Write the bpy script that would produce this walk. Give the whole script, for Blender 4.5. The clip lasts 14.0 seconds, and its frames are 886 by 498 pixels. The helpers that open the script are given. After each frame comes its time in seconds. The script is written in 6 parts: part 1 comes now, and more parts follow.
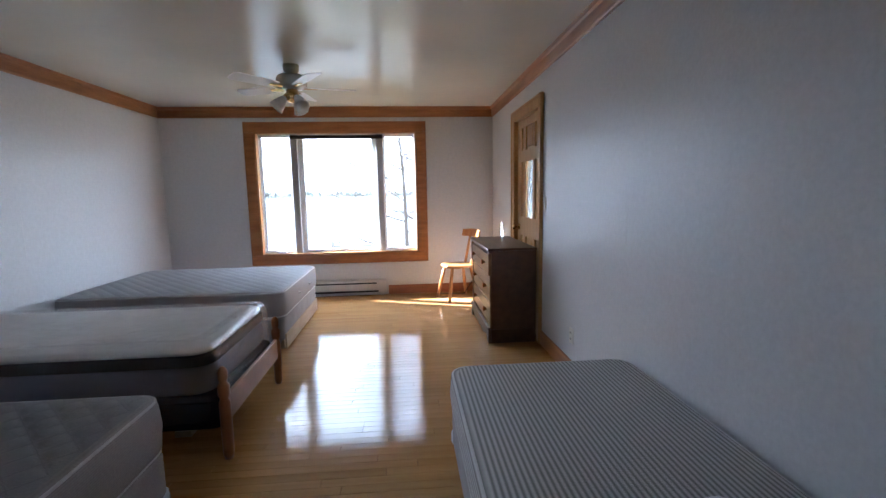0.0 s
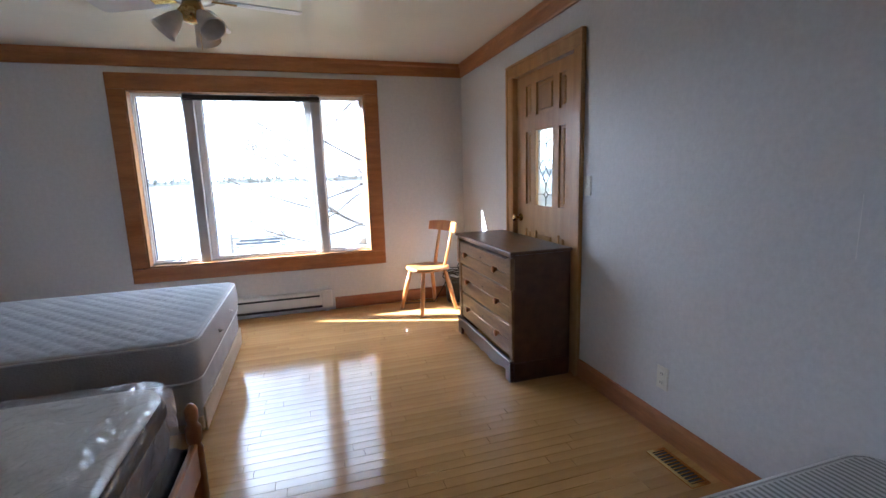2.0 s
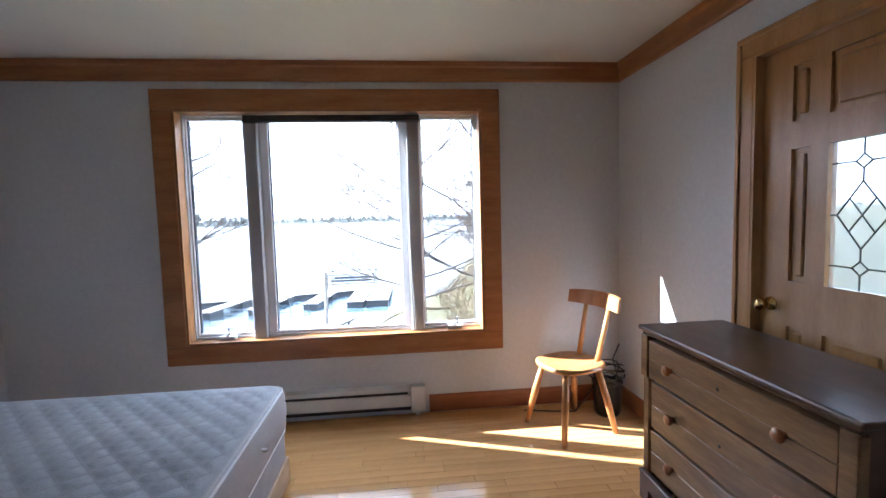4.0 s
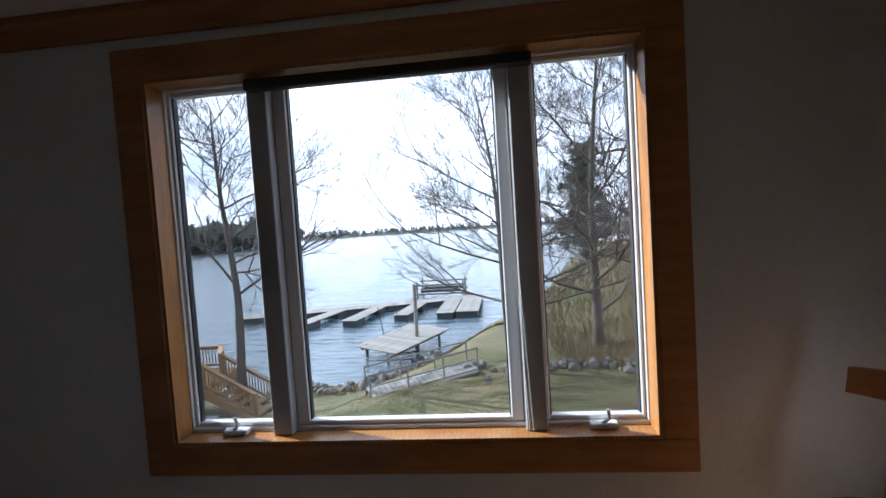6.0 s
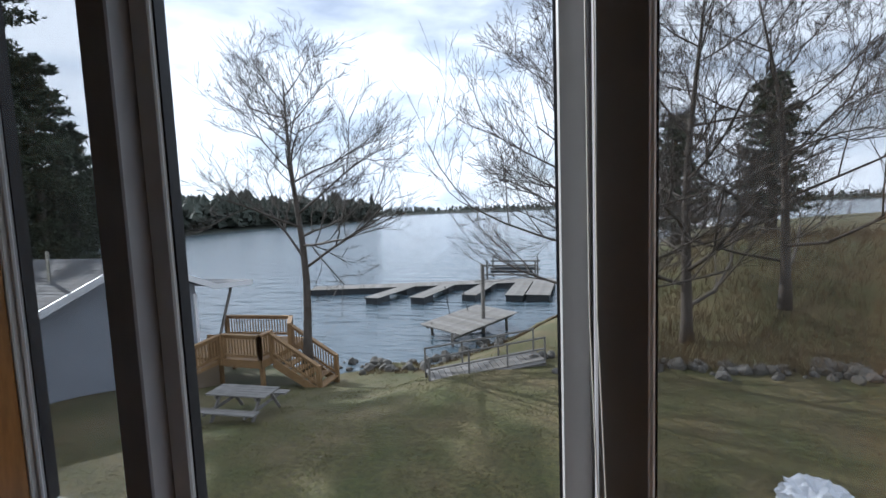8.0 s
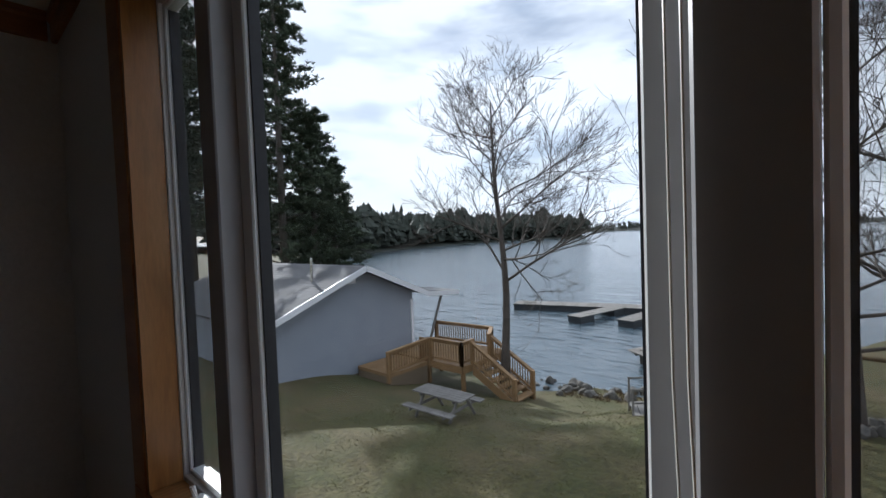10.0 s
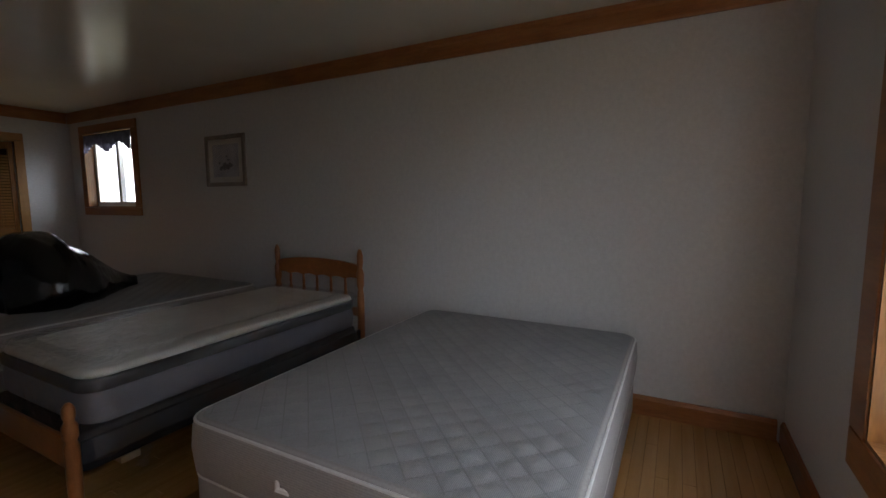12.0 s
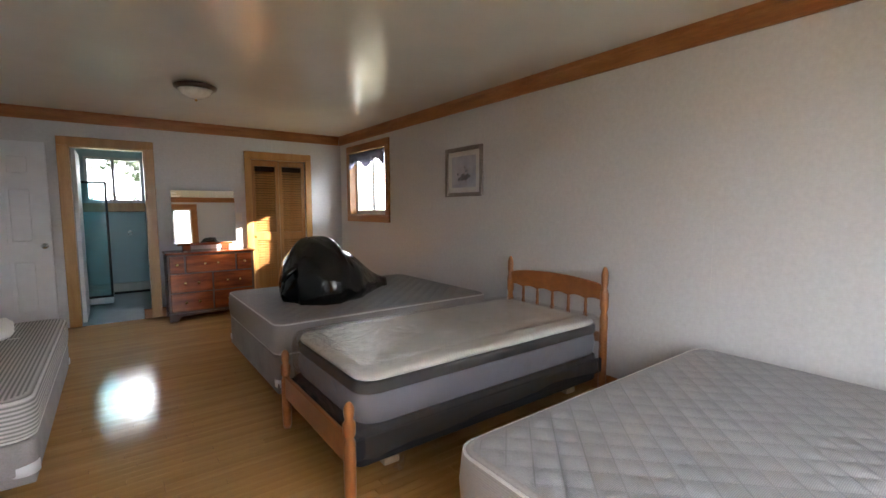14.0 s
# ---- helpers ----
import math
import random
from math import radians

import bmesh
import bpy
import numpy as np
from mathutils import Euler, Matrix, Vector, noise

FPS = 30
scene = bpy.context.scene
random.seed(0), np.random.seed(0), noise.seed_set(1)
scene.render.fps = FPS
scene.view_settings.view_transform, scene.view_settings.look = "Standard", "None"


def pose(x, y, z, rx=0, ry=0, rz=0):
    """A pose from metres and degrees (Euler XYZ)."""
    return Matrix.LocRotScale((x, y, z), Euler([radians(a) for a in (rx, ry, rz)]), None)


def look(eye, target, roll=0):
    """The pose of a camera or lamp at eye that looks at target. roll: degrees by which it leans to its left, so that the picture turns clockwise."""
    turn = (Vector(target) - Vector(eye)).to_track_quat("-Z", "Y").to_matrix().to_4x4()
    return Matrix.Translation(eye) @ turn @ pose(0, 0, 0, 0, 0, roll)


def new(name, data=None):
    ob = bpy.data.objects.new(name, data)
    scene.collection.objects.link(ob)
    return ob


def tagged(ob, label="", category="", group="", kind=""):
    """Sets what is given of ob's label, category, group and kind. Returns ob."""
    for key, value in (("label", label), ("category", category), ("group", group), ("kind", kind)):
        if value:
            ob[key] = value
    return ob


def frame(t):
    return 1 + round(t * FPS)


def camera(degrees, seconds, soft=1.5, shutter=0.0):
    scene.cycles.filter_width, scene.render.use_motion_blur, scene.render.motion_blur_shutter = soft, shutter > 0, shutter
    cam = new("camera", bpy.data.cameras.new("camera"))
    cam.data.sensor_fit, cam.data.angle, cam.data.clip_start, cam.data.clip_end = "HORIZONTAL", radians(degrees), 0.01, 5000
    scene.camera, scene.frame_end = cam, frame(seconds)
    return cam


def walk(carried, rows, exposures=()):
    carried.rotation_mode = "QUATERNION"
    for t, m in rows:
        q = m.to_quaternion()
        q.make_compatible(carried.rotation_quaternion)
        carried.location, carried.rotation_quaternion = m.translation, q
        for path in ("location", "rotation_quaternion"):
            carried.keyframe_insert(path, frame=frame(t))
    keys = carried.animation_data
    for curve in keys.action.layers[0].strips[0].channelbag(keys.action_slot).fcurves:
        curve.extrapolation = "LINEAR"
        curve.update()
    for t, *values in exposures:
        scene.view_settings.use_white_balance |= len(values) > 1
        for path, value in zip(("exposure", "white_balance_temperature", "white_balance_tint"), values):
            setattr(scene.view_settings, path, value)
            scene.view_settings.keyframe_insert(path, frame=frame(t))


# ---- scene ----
# ---- camera ----
PATH = [
    (0.0, -1.150, -5.819, 1.326, -7.29, 1.04, -4.82),
    (0.5, -1.331, -5.544, 1.309, -9.29, 0.73, -8.90),
    (1.0, -1.457, -5.240, 1.303, -10.01, 1.14, -13.48),
    (1.5, -1.551, -4.899, 1.312, -8.80, -0.22, -12.42),
    (2.0, -1.599, -4.500, 1.315, -9.57, 1.70, -17.02),
    (2.5, -1.595, -4.123, 1.318, -9.88, 1.71, -17.52),
    (3.0, -1.565, -3.773, 1.337, -8.58, 0.88, -13.46),
    (3.5, -1.576, -3.424, 1.371, -5.10, 1.24, -11.04),
    (4.0, -1.578, -3.058, 1.373, -4.17, 1.54, -5.69),
    (4.2, -1.574, -2.931, 1.379, -3.05, 1.51, -2.51),
    (6.3, -1.633, -1.546, 1.417, -2.70, 3.68, 5.64),
    (6.5, -1.636, -1.413, 1.416, -2.94, 3.26, 4.63),
    (7.0, -1.624, -1.089, 1.413, -2.70, 4.15, 5.82),
    (7.2, -1.607, -1.004, 1.407, -4.27, 3.97, 6.93),
    (9.3, -1.447, -0.411, 1.352, -4.41, 1.54, 29.33),
    (9.5, -1.422, -0.383, 1.348, -4.31, 1.92, 30.99),
    (10.0, -1.415, -0.397, 1.332, -1.98, 2.12, 41.61),
    (10.5, -1.393, -0.462, 1.318, -3.43, 2.10, 60.39),
    (11.0, -1.346, -0.416, 1.312, -3.78, 0.84, 86.28),
    (11.5, -1.305, -0.555, 1.301, -6.57, -1.24, 103.99),
    (12.0, -1.276, -0.553, 1.297, -6.16, 0.27, 117.90),
    (12.5, -1.255, -0.588, 1.307, -7.34, 1.54, 129.60),
    (13.0, -1.254, -0.631, 1.309, -7.02, 1.43, 138.10),
    (13.5, -1.280, -0.735, 1.325, -6.49, -0.12, 141.26),
    (14.0, -1.302, -0.966, 1.330, -5.21, 0.12, 143.43),
]
cam = camera(90.0, 14.0)
EXPOSURES = [(0.0, 3.95, 5000, 9), (1.5, 3.85, 5020, 9), (3.0, 3.58, 5000, 10), (4.2, 3.18, 4950, 10), (5.6, 1.4, 5350, 9), (6.3, 1.08, 5150, 9), (7.2, 0.65, 5350, 9), (9.3, 0.1, 5550, 9), (10.6, 0.1, 5650, 9), (11.0, -0.05, 5750, 10), (11.6, 1.2, 5950, 10), (12.0, 2.12, 6000, 10), (12.5, 3.0, 6000, 10), (13.2, 3.72, 6100, 10), (14.0, 4.32, 6100, 10)]
walk(cam, [(t, pose(x, y, z, 90 + p, r, w)) for t, x, y, z, p, r, w in PATH], EXPOSURES)

# ---- light ----
SUN = Vector((-1.0, 0.37, 0.62)).normalized()
world = bpy.data.worlds.new("world")
scene.world = world
world.use_nodes = True
wn, wl = world.node_tree.nodes, world.node_tree.links
wn.clear()
w_out, w_bg = wn.new("ShaderNodeOutputWorld"), wn.new("ShaderNodeBackground")
sky = wn.new("ShaderNodeTexSky")
sky.sky_type, sky.sun_disc = "NISHITA", False
sky.sun_elevation = math.asin(SUN.z)
sky.sun_rotation = math.atan2(SUN.x, SUN.y)
co, stretch = wn.new("ShaderNodeTexCoord"), wn.new("ShaderNodeMapping")
stretch.inputs["Scale"].default_value = (1.0, 1.0, 3.4)
cloud, ramp, mixer = wn.new("ShaderNodeTexNoise"), wn.new("ShaderNodeValToRGB"), wn.new("ShaderNodeMixRGB")
cloud.inputs["Scale"].default_value, cloud.inputs["Detail"].default_value, cloud.inputs["Roughness"].default_value = 2.6, 7.0, 0.55
ramp.color_ramp.elements[0].position, ramp.color_ramp.elements[1].position = 0.31, 0.52
ramp.color_ramp.elements[0].color = (0.38, 0.38, 0.38, 1)
shade, sramp = wn.new("ShaderNodeTexNoise"), wn.new("ShaderNodeValToRGB")
shade.inputs["Scale"].default_value, shade.inputs["Detail"].default_value = 5.0, 6.0
sramp.color_ramp.elements[0].position, sramp.color_ramp.elements[0].color = 0.36, (11.5, 12.2, 13.0, 1)
sramp.color_ramp.elements[1].position, sramp.color_ramp.elements[1].color = 0.50, (15.5, 15.6, 15.6, 1)
wl.new(co.outputs["Generated"], stretch.inputs["Vector"])
wl.new(stretch.outputs["Vector"], cloud.inputs["Vector"])
wl.new(stretch.outputs["Vector"], shade.inputs["Vector"])
wl.new(shade.outputs["Fac"], sramp.inputs["Fac"])
wl.new(cloud.outputs["Fac"], ramp.inputs["Fac"])
wl.new(ramp.outputs["Color"], mixer.inputs["Fac"])
wl.new(sky.outputs["Color"], mixer.inputs["Color1"])
wl.new(sramp.outputs["Color"], mixer.inputs["Color2"])
wl.new(mixer.outputs["Color"], w_bg.inputs["Color"])
w_bg.inputs["Strength"].default_value = 0.070
wl.new(w_bg.outputs["Background"], w_out.inputs["Surface"])
sun = new("sun", bpy.data.lights.new("sun", "SUN"))
sun.data.energy, sun.data.angle, sun.data.color = 5.0, radians(0.6), (1.0, 0.93, 0.82)
sun.matrix_world = look(SUN * 60, (0, 0, 0))


# ---- materials ----
def material(name, base, rough=0.6, metal=0.0, spots=None, grain=0.0, scale=8.0, bump=0.0, bump_scale=60.0, squeeze=(1, 1, 1), vary=0.0, wave=None, spec=0.5, coat=0.0, rough_vary=0.0, space="Object", dist=0.01):
    """A procedural surface: base colour, a second colour in soft spots, fine grain, relief, and piece-to-piece variation."""
    mat = bpy.data.materials.new(name)
    mat.use_nodes = True
    n, l = mat.node_tree.nodes, mat.node_tree.links
    b = n["Principled BSDF"]
    b.inputs["Roughness"].default_value, b.inputs["Metallic"].default_value = rough, metal
    b.inputs["Specular IOR Level"].default_value = spec
    b.inputs["Coat Weight"].default_value = coat
    tc, mp = n.new("ShaderNodeTexCoord"), n.new("ShaderNodeMapping")
    mp.inputs["Scale"].default_value = squeeze
    l.new(tc.outputs[space], mp.inputs["Vector"])
    rgb = n.new("ShaderNodeRGB")
    rgb.outputs[0].default_value = (*base, 1)
    colour = rgb.outputs[0]

    def mix(kind, fac, a, c):
        m = n.new("ShaderNodeMixRGB")
        m.blend_type = kind
        for sock, v in zip(("Fac", "Color1", "Color2"), (fac, a, c)):
            if isinstance(v, (int, float)):
                m.inputs[sock].default_value = v
            elif isinstance(v, tuple):
                m.inputs[sock].default_value = (*v, 1)
            else:
                l.new(v, m.inputs[sock])
        return m.outputs[0]

    big = n.new("ShaderNodeTexNoise")
    big.inputs["Scale"].default_value, big.inputs["Detail"].default_value = scale, 5.0
    l.new(mp.outputs["Vector"], big.inputs["Vector"])
    if spots:
        r = n.new("ShaderNodeValToRGB")
        r.color_ramp.elements[0].position, r.color_ramp.elements[1].position = 0.35, 0.68
        l.new(big.outputs["Fac"], r.inputs["Fac"])
        colour = mix("MIX", r.outputs["Color"], colour, spots)
    if wave:
        wscale, distortion, depth, axis = wave
        wv = n.new("ShaderNodeTexWave")
        wv.bands_direction = axis
        wv.inputs["Scale"].default_value, wv.inputs["Distortion"].default_value, wv.inputs["Detail"].default_value = wscale, distortion, 3.0
        wv.inputs["Detail Scale"].default_value = 1.5
        l.new(mp.outputs["Vector"], wv.inputs["Vector"])
        dark = mix("MULTIPLY", 1.0, colour, tuple(1 - depth for _ in range(3)))
        colour = mix("MIX", wv.outputs["Fac"], dark, colour)
    fine = n.new("ShaderNodeTexNoise")
    fine.inputs["Scale"].default_value, fine.inputs["Detail"].default_value = bump_scale, 6.0
    l.new(mp.outputs["Vector"], fine.inputs["Vector"])
    if grain:
        g = n.new("ShaderNodeValToRGB")
        g.color_ramp.elements[0].color = (1 - grain, 1 - grain, 1 - grain, 1)
        g.color_ramp.elements[0].position, g.color_ramp.elements[1].position = 0.3, 0.7
        l.new(fine.outputs["Fac"], g.inputs["Fac"])
        colour = mix("MULTIPLY", 1.0, colour, g.outputs["Color"])
    if vary:
        oi, geo, add = n.new("ShaderNodeObjectInfo"), n.new("ShaderNodeNewGeometry"), n.new("ShaderNodeMath")
        add.operation = "ADD"
        l.new(oi.outputs["Random"], add.inputs[0])
        l.new(geo.outputs["Random Per Island"], add.inputs[1])
        fr = n.new("ShaderNodeMath")
        fr.operation = "FRACT"
        l.new(add.outputs[0], fr.inputs[0])
        v = n.new("ShaderNodeValToRGB")
        v.color_ramp.elements[0].color = (1 - vary, 1 - vary * 1.05, 1 - vary * 1.2, 1)
        l.new(fr.outputs[0], v.inputs["Fac"])
        colour = mix("MULTIPLY", 1.0, colour, v.outputs["Color"])
    l.new(colour, b.inputs["Base Color"])
    if rough_vary:
        mr = n.new("ShaderNodeMapRange")
        mr.inputs["To Min"].default_value, mr.inputs["To Max"].default_value = max(0.02, rough - rough_vary), rough + rough_vary
        l.new(big.outputs["Fac"], mr.inputs["Value"])
        l.new(mr.outputs[0], b.inputs["Roughness"])
    if bump:
        bp = n.new("ShaderNodeBump")
        bp.inputs["Strength"].default_value, bp.inputs["Distance"].default_value = bump, dist
        l.new(fine.outputs["Fac"], bp.inputs["Height"])
        l.new(bp.outputs["Normal"], b.inputs["Normal"])
    return mat


def clear(name, tint=(1, 1, 1), gloss=0.02, rough=0.0, cover=0.0, cover_colour=(0.5, 0.5, 0.5), wrinkle=0.0, wscale=9.0):
    """Thin clear sheet: what is behind shows through, with gloss on it, and a share of it covered by threads or haze."""
    mat = bpy.data.materials.new(name)
    mat.use_nodes = True
    n, l = mat.node_tree.nodes, mat.node_tree.links
    n.remove(n["Principled BSDF"])
    t, g, m = n.new("ShaderNodeBsdfTransparent"), n.new("ShaderNodeBsdfGlossy"), n.new("ShaderNodeMixShader")
    t.inputs["Color"].default_value = (*tint, 1)
    g.inputs["Roughness"].default_value = rough
    fr, po, ad = n.new("ShaderNodeLayerWeight"), n.new("ShaderNodeMath"), n.new("ShaderNodeMath")
    po.operation, ad.operation = "POWER", "MULTIPLY_ADD"
    po.inputs[1].default_value = 4.0
    ad.inputs[1].default_value, ad.inputs[2].default_value = gloss * 8, gloss
    fr.inputs["Blend"].default_value = 0.5
    ad.use_clamp = True
    l.new(fr.outputs["Facing"], po.inputs[0])
    l.new(po.outputs[0], ad.inputs[0])
    l.new(ad.outputs[0], m.inputs["Fac"])
    l.new(t.outputs[0], m.inputs[1])
    l.new(g.outputs[0], m.inputs[2])
    last = m
    if cover:
        d, m2 = n.new("ShaderNodeBsdfDiffuse"), n.new("ShaderNodeMixShader")
        d.inputs["Color"].default_value = (*cover_colour, 1)
        m2.inputs["Fac"].default_value = cover
        l.new(m.outputs[0], m2.inputs[1])
        l.new(d.outputs[0], m2.inputs[2])
        last = m2
    if wrinkle:
        tc, no, bp = n.new("ShaderNodeTexCoord"), n.new("ShaderNodeTexNoise"), n.new("ShaderNodeBump")
        no.inputs["Scale"].default_value, no.inputs["Detail"].default_value, no.inputs["Distortion"].default_value = wscale, 3.0, 2.2
        bp.inputs["Strength"].default_value, bp.inputs["Distance"].default_value = wrinkle, 0.03
        l.new(tc.outputs["Object"], no.inputs["Vector"])
        l.new(no.outputs["Fac"], bp.inputs["Height"])
        l.new(bp.outputs["Normal"], g.inputs["Normal"])
        l.new(bp.outputs["Normal"], fr.inputs["Normal"])
    l.new(last.outputs[0], n["Material Output"].inputs["Surface"])
    return mat


